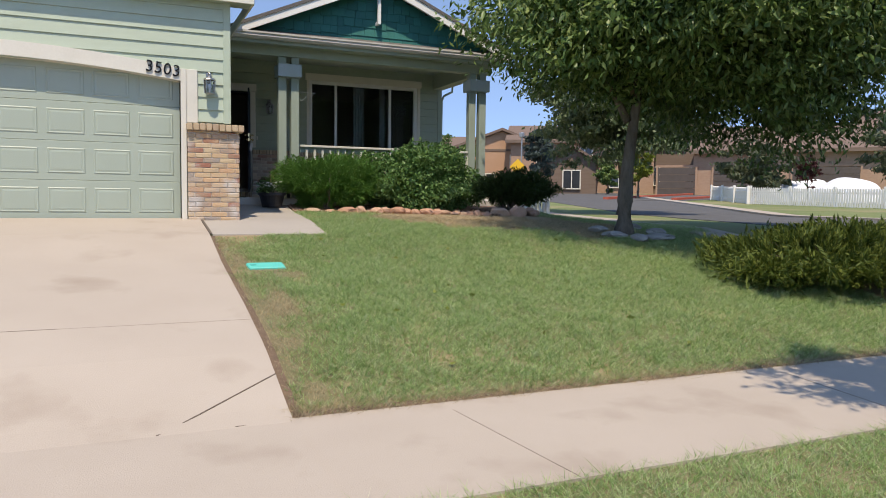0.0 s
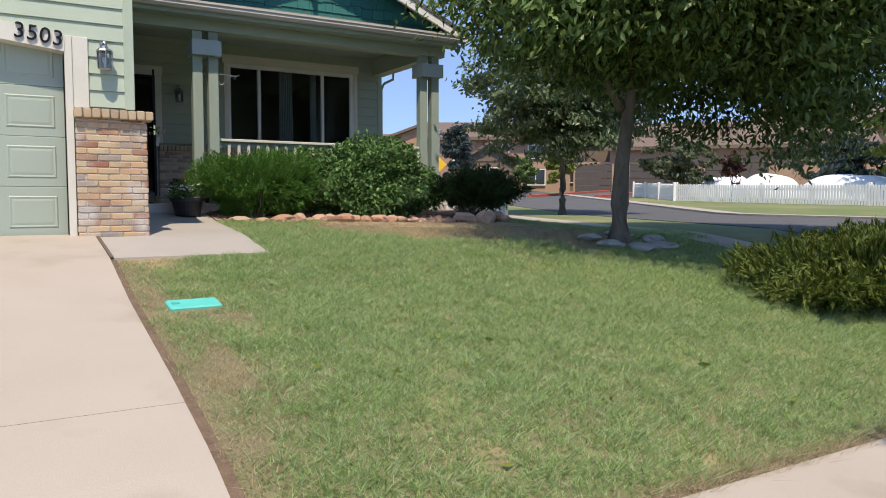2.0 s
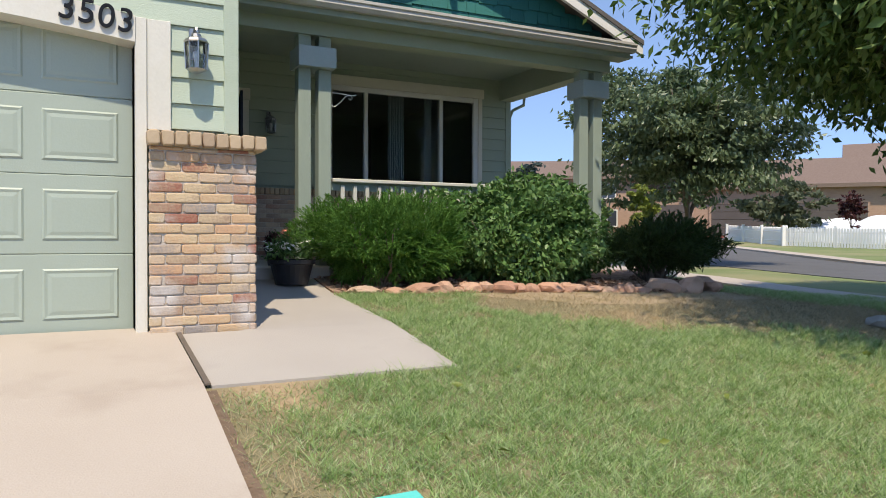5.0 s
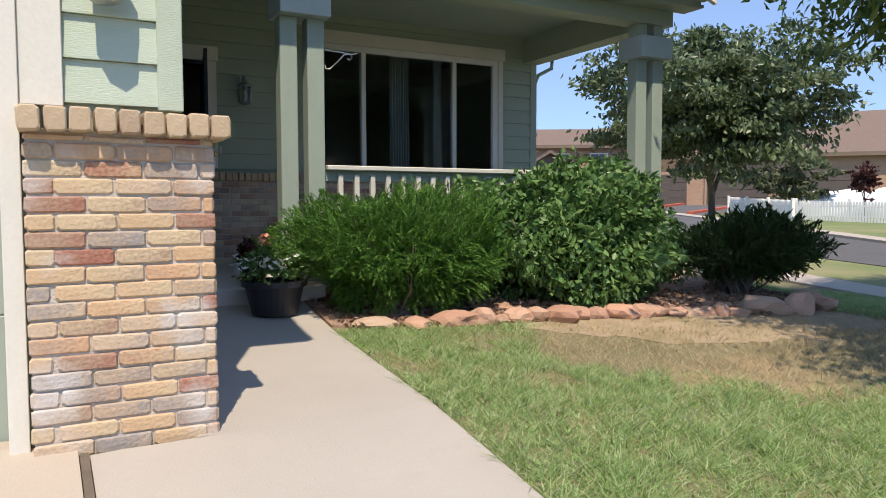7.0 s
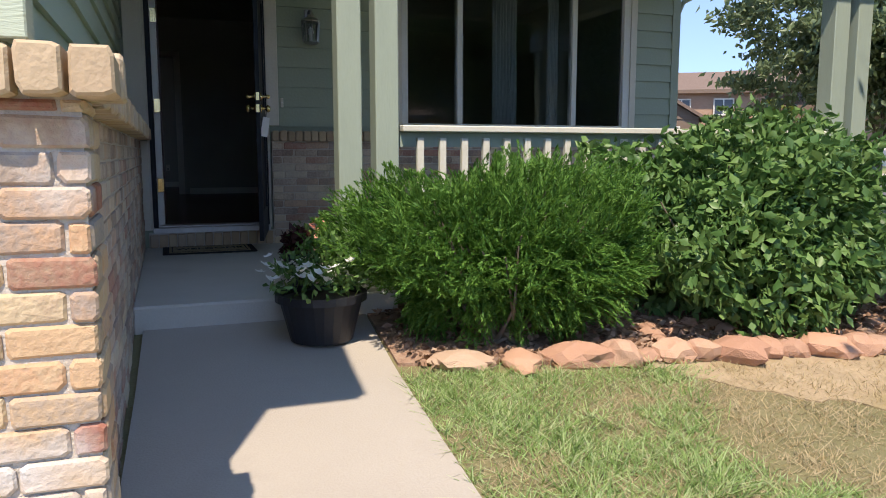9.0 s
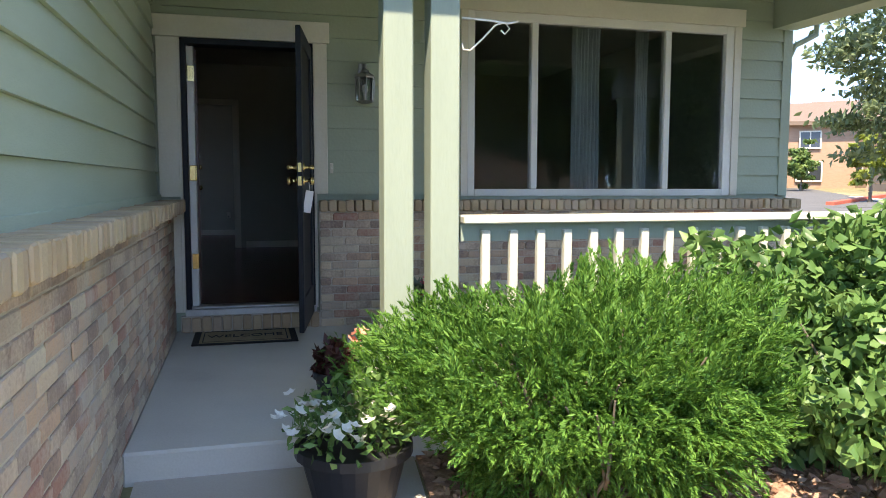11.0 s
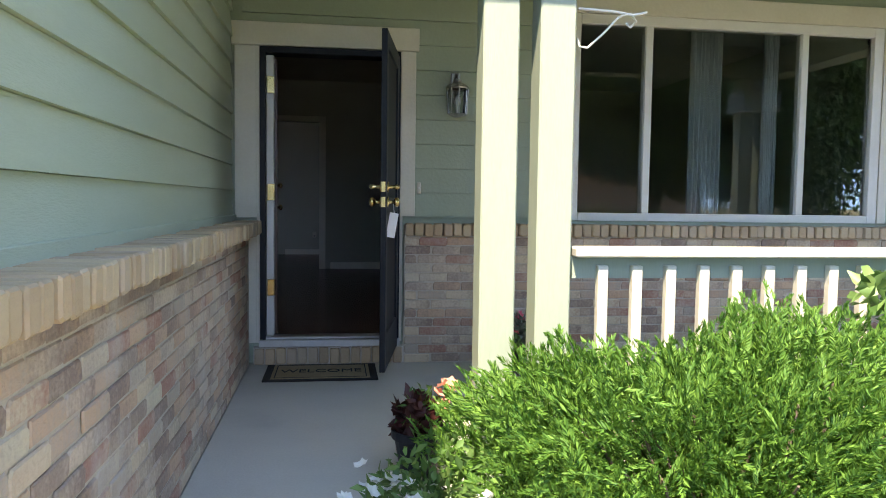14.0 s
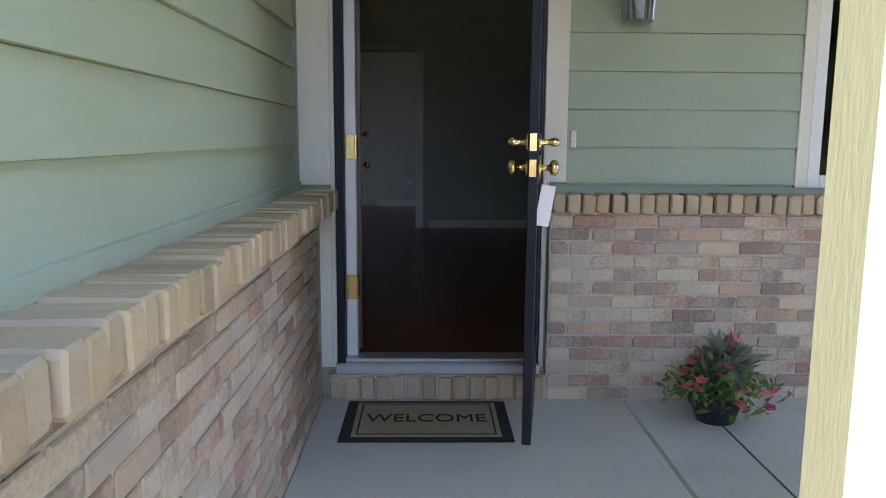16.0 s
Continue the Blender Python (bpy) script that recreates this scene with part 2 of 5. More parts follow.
PEACH = mat("peach_stucco", [(0.42, 0.25, 0.15), (0.48, 0.29, 0.18)], scale=0.8, rough=0.9, bump=0.2, fine=20)
BROWNSIDE = mat("brown_siding", [(0.16, 0.11, 0.08), (0.20, 0.145, 0.105)], scale=0.8, rough=0.85, stretch=(1, 1, 8), fine=10)
FARBRICK = mat("far_tan_brick", [(0.34, 0.21, 0.14), (0.42, 0.28, 0.19)], scale=3, rough=0.9, bump=0.3, fine=14, stretch=(1, 1, 3))
BROWNROOF = mat("brown_roof_shingle", [(0.15, 0.10, 0.075), (0.21, 0.15, 0.115)], scale=3, rough=0.95, bump=0.3, fine=12, stretch=(1, 4, 4))
GARAGE_BROWN = mat("brown_garage_paint", [(0.075, 0.06, 0.05), (0.10, 0.08, 0.068)], scale=2, rough=0.7)
YELLOW = mat("yellow_sign_sheeting", [(0.75, 0.42, 0.02), (0.8, 0.48, 0.03)], scale=5, rough=0.5)
TARP = mat("white_tarpaulin", [(0.72, 0.73, 0.75), (0.82, 0.82, 0.83)], scale=2, rough=0.7, bump=0.5, fine=8)
GLASS = glass_mat("window_glass", (0.85, 0.88, 0.87))
LAMP_GLASS = glass_mat("seeded_lamp_glass", (0.85, 0.87, 0.86), 0.1)
FAR_GLASS = mat("far_window_glass", [(0.03, 0.035, 0.04), (0.05, 0.055, 0.06)], scale=1, rough=0.08)


# ---- helpers for things ----
def thing(name, loc, label, category, group=""):
    e = new(name)
    e.location = loc
    e.empty_display_size = 0.1
    return tagged(e, label, category, group)


def link_mesh(name, me, material, parent=None, label=""):
    ob = new(name, me)
    if material and not me.materials:
        me.materials.append(material)
    if parent:
        ob.parent = parent
        world_m = Matrix()
        p = parent
        while p:
            world_m = p.matrix_parent_inverse @ p.matrix_basis @ world_m
            p = p.parent
        ob.matrix_parent_inverse = world_m.inverted()
    if label:
        ob["label"] = label
    return ob


def part(name, bm, material, parent=None, label="", smooth=False):
    me = bpy.data.meshes.new(name)
    bmesh.ops.recalc_face_normals(bm, faces=bm.faces)
    if smooth:
        for f in bm.faces:
            f.smooth = True
    bm.to_mesh(me)
    bm.free()
    return link_mesh(name, me, material, parent, label)


mesh_part = part


def box(bm, x0, y0, z0, x1, y1, z1, bevel=0.0, m=None):
    r = bmesh.ops.create_cube(bm, size=1, matrix=Matrix.Translation(((x0 + x1) / 2, (y0 + y1) / 2, (z0 + z1) / 2)) @ Matrix.Diagonal((x1 - x0, y1 - y0, z1 - z0, 1)))
    vs = r["verts"]
    if bevel:
        es = list({e for v in vs for e in v.link_edges})
        vs = bmesh.ops.bevel(bm, geom=es, offset=bevel, segments=1, affect="EDGES")["verts"]
    if m:
        bmesh.ops.transform(bm, matrix=m, verts=vs)
    return bm


def boxes(*specs, bevel=0.0):
    bm = bmesh.new()
    for s in specs:
        box(bm, *s, bevel=bevel)
    return bm


def lathe(prof, seg=20, at=(0, 0, 0), axis="Z"):
    """A turned shape from (radius, height) pairs."""
    bm = bmesh.new()
    rings = []
    for r, h in prof:
        rings.append([bm.verts.new((r * math.cos(2 * math.pi * i / seg), r * math.sin(2 * math.pi * i / seg), h)) for i in range(seg)])
    for a, b in zip(rings, rings[1:]):
        for i in range(seg):
            bm.faces.new((a[i], a[(i + 1) % seg], b[(i + 1) % seg], b[i]))
    for ring in (rings[0], rings[-1]):
        if prof[rings.index(ring)][0] > 0.001:
            bm.faces.new(ring)
    bmesh.ops.remove_doubles(bm, verts=bm.verts, dist=0.0004)
    if axis == "X":
        bmesh.ops.rotate(bm, verts=bm.verts, matrix=Matrix.Rotation(math.pi / 2, 3, "Y"))
    if axis == "Y":
        bmesh.ops.rotate(bm, verts=bm.verts, matrix=Matrix.Rotation(-math.pi / 2, 3, "X"))
    bmesh.ops.translate(bm, verts=bm.verts, vec=at)
    return bm


def tube(bm, pts, r0, r1, seg=8):
    """A tapered tube along points."""
    rings = []
    n = len(pts)
    for i, p in enumerate(pts):
        d = (Vector(pts[min(i + 1, n - 1)]) - Vector(pts[max(i - 1, 0)])).normalized()
        q = d.to_track_quat("Z", "Y")
        r = r0 + (r1 - r0) * i / (n - 1)
        rings.append([bm.verts.new(Vector(p) + q @ Vector((r * math.cos(6.2832 * k / seg), r * math.sin(6.2832 * k / seg), 0))) for k in range(seg)])
    for a, b in zip(rings, rings[1:]):
        for k in range(seg):
            bm.faces.new((a[k], a[(k + 1) % seg], b[(k + 1) % seg], b[k]))
    bm.faces.new(rings[0])
    bm.faces.new(rings[-1])
    return bm


def prism(outline, axis, a, b):
    """A flat outline pulled from a to b along an axis: 'y' takes (x, z), 'x' takes (y, z), 'z' takes (x, y)."""
    bm = bmesh.new()

    def v(p, t):
        return bm.verts.new({"y": (p[0], t, p[1]), "x": (t, p[0], p[1]), "z": (p[0], p[1], t)}[axis])
    lo, hi = [v(p, a) for p in outline], [v(p, b) for p in outline]
    bm.faces.new(lo)
    bm.faces.new(hi[::-1])
    for i in range(len(outline)):
        j = (i + 1) % len(outline)
        bm.faces.new((lo[i], lo[j], hi[j], hi[i]))
    return bm


rng = np.random.default_rng(7)


def unit(a):
    return a / np.maximum(np.linalg.norm(a, axis=1, keepdims=True), 1e-6)


def leaves(name, centres, along, length, width, material, parent=None, label="", fold=0.25, spread=0.25):
    """Many small pointed leaves in one mesh: four corners each, folded along the rib."""
    n = len(centres)
    along = unit(along)
    side = unit(np.cross(along, rng.normal(size=(n, 3))))
    nor = np.cross(along, side)
    L = length * (1 + spread * rng.normal(size=(n, 1))).clip(0.4, 1.8)
    W = width * (1 + spread * rng.normal(size=(n, 1))).clip(0.4, 1.8)
    v = np.empty((n, 4, 3))
    v[:, 0] = centres - along * L * 0.5
    v[:, 1] = centres + side * W * 0.5 + nor * W * fold - along * L * 0.05
    v[:, 2] = centres + along * L * 0.5
    v[:, 3] = centres - side * W * 0.5 + nor * W * fold - along * L * 0.05
    idx = np.arange(n * 4).reshape(n, 4)
    tri = np.concatenate([idx[:, [0, 1, 2]], idx[:, [0, 2, 3]]], axis=1).reshape(-1, 3)
    me = bpy.data.meshes.new(name)
    me.vertices.add(n * 4)
    me.vertices.foreach_set("co", v.reshape(-1))
    me.loops.add(len(tri) * 3)
    me.loops.foreach_set("vertex_index", tri.reshape(-1).astype(np.int32))
    me.polygons.add(len(tri))
    me.polygons.foreach_set("loop_start", np.arange(0, len(tri) * 3, 3, dtype=np.int32))
    me.update(calc_edges=True)
    return link_mesh(name, me, material, parent, label)


def blades(name, base, height, width, material, lean=1.1):
    """Grass blades: one narrow bent triangle each."""
    n = len(base)
    ang = rng.uniform(0, 6.2832, n)
    side = np.stack([np.cos(ang), np.sin(ang), np.zeros(n)], 1)
    h = height * (0.5 + rng.random((n, 1)))
    tip = base + np.concatenate([rng.normal(size=(n, 2)) * lean * h, h], axis=1)
    v = np.stack([base - side * width / 2, base + side * width / 2, tip], axis=1)
    me = bpy.data.meshes.new(name)
    me.vertices.add(n * 3)
    me.vertices.foreach_set("co", v.reshape(-1))
    me.loops.add(n * 3)
    me.loops.foreach_set("vertex_index", np.arange(n * 3, dtype=np.int32))
    me.polygons.add(n)
    me.polygons.foreach_set("loop_start", np.arange(0, n * 3, 3, dtype=np.int32))
    me.update(calc_edges=True)
    return link_mesh(name, me, material)


# ---- ground ----
GY = [-60, -9, -8.9, 0.9, 1.0, 3.2, 4.8, 5.8, 6.8, 8.4, 9.6, 10.7, 12.5, 13.3, 13.6]
GZ = [-0.5, -0.35, -0.5, -0.42, -0.26, -0.09, 0.0, 0.30, 0.49, 0.74, 1.0, 1.14, 1.24, 1.34, 1.35]


def gz(x, y):
    """Ground height."""
    z = np.interp(y, GY, GZ)
    side = np.clip((x - 7.2) / 1.6, 0, 1)
    z = z * (1 - side) + np.minimum(z, 1.03) * side
    d = np.hypot(x, y)
    far = np.clip(d - 27, 0, 60) * 0.028
    return z + np.where((y > 5) & (x > 8), far, 0)


def sheet(name, xs, ys, material, dz=0.0, label="", kind="structure"):
    X, Y = np.meshgrid(xs, ys)
    Z = gz(X, Y) + dz
    v = np.stack([X, Y, Z], -1).reshape(-1, 3)
    nx = len(xs)
    f = [(j * nx + i, j * nx + i + 1, (j + 1) * nx + i + 1, (j + 1) * nx + i) for j in range(len(ys) - 1) for i in range(nx - 1)]
    me = bpy.data.meshes.new(name)
    me.from_pydata(v.tolist(), [], f)
    me.polygons.foreach_set("use_smooth", [True] * len(f))
    ob = link_mesh(name, me, material)
    return tagged(ob, label, "", "", kind)


def axis(a, b, step, lo, hi):
    near = np.arange(a, b + 1e-6, step)
    left = a - np.geomspace(1, a - lo, 14) if lo < a else np.array([])
    right = b + np.geomspace(1, hi - b, 14)
    return np.concatenate([left[::-1], near, right])


def slab(name, outline_a, outline_b, n, m, top, thick, material, label, parent=None):
    """A paved slab between two edges that follows the ground."""
    def along(poly, t):
        poly = np.array(poly, float)
        s = np.concatenate([[0], np.cumsum(np.hypot(*np.diff(poly, axis=0).T))])
        return np.array([np.interp(t * s[-1], s, poly[:, k]) for k in (0, 1)])
    A = [along(outline_a, i / n) for i in range(n + 1)]
    B = [along(outline_b, i / n) for i in range(n + 1)]
    bm = bmesh.new()
    grid = [[None] * (m + 1) for _ in range(n + 1)]
    low = [[None] * (m + 1) for _ in range(n + 1)]
    for i in range(n + 1):
        for j in range(m + 1):
            p = A[i] + (B[i] - A[i]) * j / m
            z = float(gz(p[0], p[1])) + top
            grid[i][j] = bm.verts.new((p[0], p[1], z))
            low[i][j] = bm.verts.new((p[0], p[1], z - thick))
    for i in range(n):
        for j in range(m):
            bm.faces.new((grid[i][j], grid[i + 1][j], grid[i + 1][j + 1], grid[i][j + 1]))
    rim = [(i, 0) for i in range(n + 1)] + [(n, j) for j in range(1, m + 1)] + [(i, m) for i in range(n - 1, -1, -1)] + [(0, j) for j in range(m - 1, 0, -1)]
    for (a, b), (c, d) in zip(rim, rim[1:] + rim[:1]):
        bm.faces.new((grid[a][b], grid[c][d], low[c][d], low[a][b]))
    ob = part(name, bm, material, parent)
    return tagged(ob, label, "", "", "structure")


ground = sheet("ground", axis(-8, 12, 0.2, -800, 900), axis(1, 14, 0.2, -800, 900), SOIL, 0.0, "patchy mown lawn with bare dry spots")
far_lawn = slab("far_lawn_ground", [(19, -30), (20.5, 16.5), (30, 35)], [(70, -30), (80, 20), (90, 60)], 24, 30, 0.03, 0.2, FAR_GRASS, "mown green grass across the side street")
driveway = slab("driveway", [(-6.2, 3.2), (-6.2, 10.97)], [(1.03, 3.2), (1.03, 10.97)], 40, 8, 0.025, 0.2, CONC, "pale sunlit concrete driveway sloping up to the garage")
pavement = slab("pavement", [(1.03, 3.4), (8.0, 3.4), (9.6, 3.4)], [(1.03, 4.82), (8.0, 4.82), (9.9, 4.82)], 60, 6, 0.02, 0.15, CONC, "pale concrete pavement with stained joints")
west_pavement = slab("pavement_west", [(-40, 3.4), (-6.2, 3.4)], [(-40, 4.82), (-6.2, 4.82)], 20, 4, 0.02, 0.15, CONC, "pale concrete pavement")
front_road = slab("road_front", [(-60, -8.8), (60, -8.8)], [(-60, 0.85), (60, 0.85)], 30, 6, 0.02, 0.1, ASPHALT, "worn grey asphalt street")
kerb = slab("kerb_front", [(-60, 0.85), (10.2, 0.85)], [(-60, 1.02), (10.2, 1.02)], 60, 1, 0.17, 0.3, CONC, "concrete kerb")
front_walk = slab("front_walk", [(1.07, 9.6), (1.07, 10.72), (1.5, 10.72), (1.55, 13.31)], [(2.52, 9.6), (2.57, 10.72), (2.65, 11.9), (2.75, 13.31)], 30, 6, 0.016, 0.2, CONC_WALK, "pale concrete front walk edged by lawn")
side_pavement = slab("pavement_side", [(9.0, 8.4), (8.5, 9.6), (8.6, 10.7), (9.3, 12.5), (10.3, 15.0), (10.9, 17.2), (20, 40)], [(9.8, 8.4), (9.25, 9.7), (9.6, 11.2), (10.4, 13.3), (11.5, 15.6), (12.1, 17.2), (21.3, 40)], 60, 3, 0.03, 0.15, CONC, "pale concrete side pavement")
side_verge = slab("ground_side_verge", [(9.85, 8.4), (9.3, 9.7), (9.65, 11.2), (10.45, 13.3), (11.55, 15.6), (12.15, 17.2), (21.4, 40)], [(11.1, 8.4), (11.3, 9.7), (12.4, 12.3), (13.5, 15.0), (15.9, 20.0), (17.7, 24.5), (25.0, 42)], 60, 6, 0.02, 0.15, FAR_GRASS, "thin mown grass verge along the side street")
side_road = slab("road_side", [(10.6, 0.5), (11.2, 9.7), (12.4, 12.3), (13.5, 15.0), (15.9, 20.0), (17.7, 24.5), (30, 58)], [(17, 0.5), (18.0, 9.0), (19.0, 16.5), (21.0, 20.5), (23.0, 24.0), (24.8, 27.0), (44, 60)], 60, 8, 0.034, 0.1, ASPHALT, "grey asphalt side street")
side_kerb = slab("kerb_side", [(17, 1.0), (19.0, 16.5), (24.8, 27.0), (34, 44)], [(17.7, 1.0), (19.7, 16.4), (25.5, 26.8), (34.7, 43.8)], 50, 2, 0.09, 0.2, CONC, "pale concrete kerb of the side street")
cross_road = slab("road_cross", [(26.6, 37), (42, 47)], [(30, 34), (48, 42)], 16, 3, 0.05, 0.1, ASPHALT, "grey asphalt side lane")
for k, (a, b) in enumerate((((27.5, 38.3), (46, 50)), ((30.5, 35.6), (46, 44.5)))):
    d = Vector((b[1] - a[1], a[0] - b[0])).normalized() * 0.35
    slab("kerb_red", [a, b], [(a[0] + d.x, a[1] + d.y), (b[0] + d.x, b[1] + d.y)], 16, 1, 0.18, 0.3, RED_PAINT, "red-painted kerb of the side lane")

EDGE_SOIL = mat("dark_edge_soil", [(0.11, 0.07, 0.045), (0.22, 0.15, 0.095)], scale=14, rough=1.0, bump=1.0, fine=60)
slab("ground_edge_soil", [(1.035, 4.84), (1.035, 9.55)], [(1.10, 4.84), (1.085, 9.55)], 60, 1, 0.012, 0.05, EDGE_SOIL, "dark bare soil edging the driveway")
slab("ground_edge_soil_front", [(1.035, 4.825), (8.2, 4.825)], [(1.035, 4.90), (8.2, 4.89)], 60, 1, 0.012, 0.05, EDGE_SOIL, "dark bare soil edging the pavement")


def joint(a, b, top, w=0.012):
    d = Vector((b[1] - a[1], a[0] - b[0])).normalized() * w / 2
    slab("trim_joint", [(a[0] - d.x, a[1] - d.y), (b[0] - d.x, b[1] - d.y)], [(a[0] + d.x, a[1] + d.y), (b[0] + d.x, b[1] + d.y)], 24, 1, top, 0.01, JOINT, "dark joint in concrete")


joint((0.19, 4.76), (1.03, 5.38), 0.029, 0.009)
joint((0.66, 4.77), (1.03, 4.83), 0.029, 0.014)
joint((-6.2, 6.42), (-0.45, 6.42), 0.027, 0.005)
joint((-0.45, 6.42), (1.03, 6.42), 0.026, 0.002)
joint((-2.6, 4.8), (-2.6, 10.9), 0.029, 0.01)
joint((1.05, 9.6), (1.05, 10.7), 0.030, 0.03)
joint((2.35, 3.4), (2.1, 4.82), 0.022, 0.0025)
joint((5.3, 3.4), (5.3, 4.82), 0.022, 0.0025)


# ---- house structure ----
DOOR_Y, SIDE_X, GAR_Y, FLOOR_Z, LEDGE_Z = 15.95, 1.39, 10.86, 1.48, 2.48
X0, X1 = 1.45, 6.86          # front room wall
BW = 0.15                    # wall thickness


def wall(name, spec_list, material, label):
    ob = part(name, boxes(*spec_list), material)
    return tagged(ob, label, "", "", "structure")


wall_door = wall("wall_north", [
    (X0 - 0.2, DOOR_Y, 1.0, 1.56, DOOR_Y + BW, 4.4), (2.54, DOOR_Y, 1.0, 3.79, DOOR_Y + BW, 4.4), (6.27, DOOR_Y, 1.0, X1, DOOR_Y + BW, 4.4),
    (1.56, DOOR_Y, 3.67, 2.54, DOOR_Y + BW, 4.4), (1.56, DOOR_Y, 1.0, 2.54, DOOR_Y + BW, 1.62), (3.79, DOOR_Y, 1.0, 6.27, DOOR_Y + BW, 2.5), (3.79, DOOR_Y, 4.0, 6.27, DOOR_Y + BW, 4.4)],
    SAGE_SHADED, "sage green porch wall with door and wide window")
wall_side = wall("wall_west", [(SIDE_X - BW, GAR_Y + 0.01, 1.0, SIDE_X - 0.015, DOOR_Y, 4.45)], SAGE_SHADED, "sage green lap-sided wall beside the porch")
wall_gar = wall("wall_garage", [(0.80, GAR_Y, 1.0, SIDE_X - 0.15, GAR_Y + 0.15, 4.4), (-4.2, GAR_Y, 3.36, 0.80, GAR_Y + 0.15, 4.4), (-6.4, GAR_Y, 1.0, -4.2, GAR_Y + 0.15, 4.4)], SAGE_SHADED, "sage green garage front wall")
wall_east = wall("wall_east", [(X1 - BW, DOOR_Y + BW, 1.0, X1, 26.0, 4.4)], SAGE_SHADED, "sage green side wall of the house")
# closing walls out of view; the west gap is added to let daylight into the hall
wall_closing = wall("wall_back", [(-6.4, 26.0, 0.9, X1, 26.15, 4.4), (-6.4, GAR_Y + 0.15, 0.9, -6.25, 20.0, 4.4), (-6.4, 24.0, 0.9, -6.25, 26.0, 4.4), (-6.4, 20.0, 0.9, -6.25, 24.0, 2.3), (-6.4, 20.0, 4.1, -6.25, 24.0, 4.4)], SAGE_SHADED, "unseen sage back and side walls with an opening added to light the hall")
floor_room = tagged(part("floor_room", boxes((-6.2, DOOR_Y + 0.02, 1.4, X1 - 0.16, 26.0, 1.645)), DARKWOOD), "dark cherry wooden floor inside the hall", "", "", "structure")
ceil_room = tagged(part("ceiling_room", boxes((-6.2, DOOR_Y + BW, 4.3, X1 - 0.16, 26.0, 4.4)), GREYWALL), "grey room ceiling", "", "", "structure")
for spec, lb in (((1.93, 21.4, 1.645, 6.6, 21.52, 4.3), "plain grey wall across the hall"), ((0.3, 24.2, 1.645, 1.95, 24.3, 4.3), "plain grey wall at the end of the hall"), ((1.1, 16.1, 1.645, 1.2, 21.5, 4.3), "plain grey side wall of the hall"), ((1.2, 21.4, 3.72, 1.93, 21.52, 4.3), "grey wall over the hall opening")):
    wall("wall_hall", [spec], GREYWALL, lb)
baseboards = wall("baseboard", [(2.02, 21.375, 1.646, 6.6, 21.4, 1.74), (1.2, 24.175, 1.646, 1.93, 24.2, 1.74)], WHITE, "white hall baseboard")
hall_trim = wall("trim_hall", [(1.86, 21.36, 1.646, 1.95, 21.4, 3.75), (1.2, 21.36, 3.72, 1.95, 21.4, 3.8)], WHITE, "white door trim in the hall")
outlet = thing("wall_outlet", (1.72, 24.17, 1.95), "white electric outlet plate on the grey hall wall", "outlet")
part("plate", boxes((1.68, 24.18, 1.95, 1.75, 24.198, 2.06), bevel=0.004), WHITE, outlet)
part("socket", boxes((1.70, 24.174, 1.965, 1.73, 24.181, 1.995)), PEWTER, outlet)

porch_floor = tagged(part("floor_porch", boxes((1.5, 13.30, 1.15, 2.95, DOOR_Y, FLOOR_Z), (2.95, 13.5, 1.15, 6.95, DOOR_Y, FLOOR_Z), bevel=0.012), PORCH), "smooth grey concrete porch floor", "", "", "structure")
for a in ((3.3, 13.52, 3.308, 15.9),):
    tagged(part("trim_porch_joint", boxes((a[0], a[1], FLOOR_Z - 0.002, a[2], a[3], FLOOR_Z + 0.003)), JOINT), "dark control joint in porch floor", "", "", "structure")
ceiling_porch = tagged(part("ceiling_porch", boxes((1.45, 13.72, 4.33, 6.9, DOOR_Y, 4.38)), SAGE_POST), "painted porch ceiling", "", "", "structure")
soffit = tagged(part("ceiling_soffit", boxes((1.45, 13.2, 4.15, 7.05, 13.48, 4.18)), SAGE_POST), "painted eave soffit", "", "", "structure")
beam = wall("trim_beam", [(1.46, 13.48, 4.0, 6.9, 13.72, 4.40)], SAGE_SHADED, "sage painted porch beam")
beam_side = wall("trim_beam_side", [(6.66, 13.72, 4.0, 6.9, DOOR_Y - 0.03, 4.40)], SAGE_SHADED, "sage painted side porch beam")

# ---- planks ----
plank_cache = {}


def plank(parent, x, y, z, length, height, face, material):
    """One lap board: its lower edge stands proud."""
    key = (round(length, 3), round(height, 3), material.name)
    if key not in plank_cache:
        h = height
        bm = prism([(0.0, 0.006), (-0.027, 0.006), (-0.027, 0.012), (-0.008, h), (0.0, h)], "x", 0, length)
        me = bpy.data.meshes.new("plank")
        bmesh.ops.recalc_face_normals(bm, faces=bm.faces)
        bm.to_mesh(me)
        bm.free()
        plank_cache[key] = me
    ob = link_mesh("plank", plank_cache[key], material, parent)
    ob.matrix_basis = pose(x, y, z, 0, 0, 90 if face == "x" else 0)
    return ob


EXPO = 0.1725
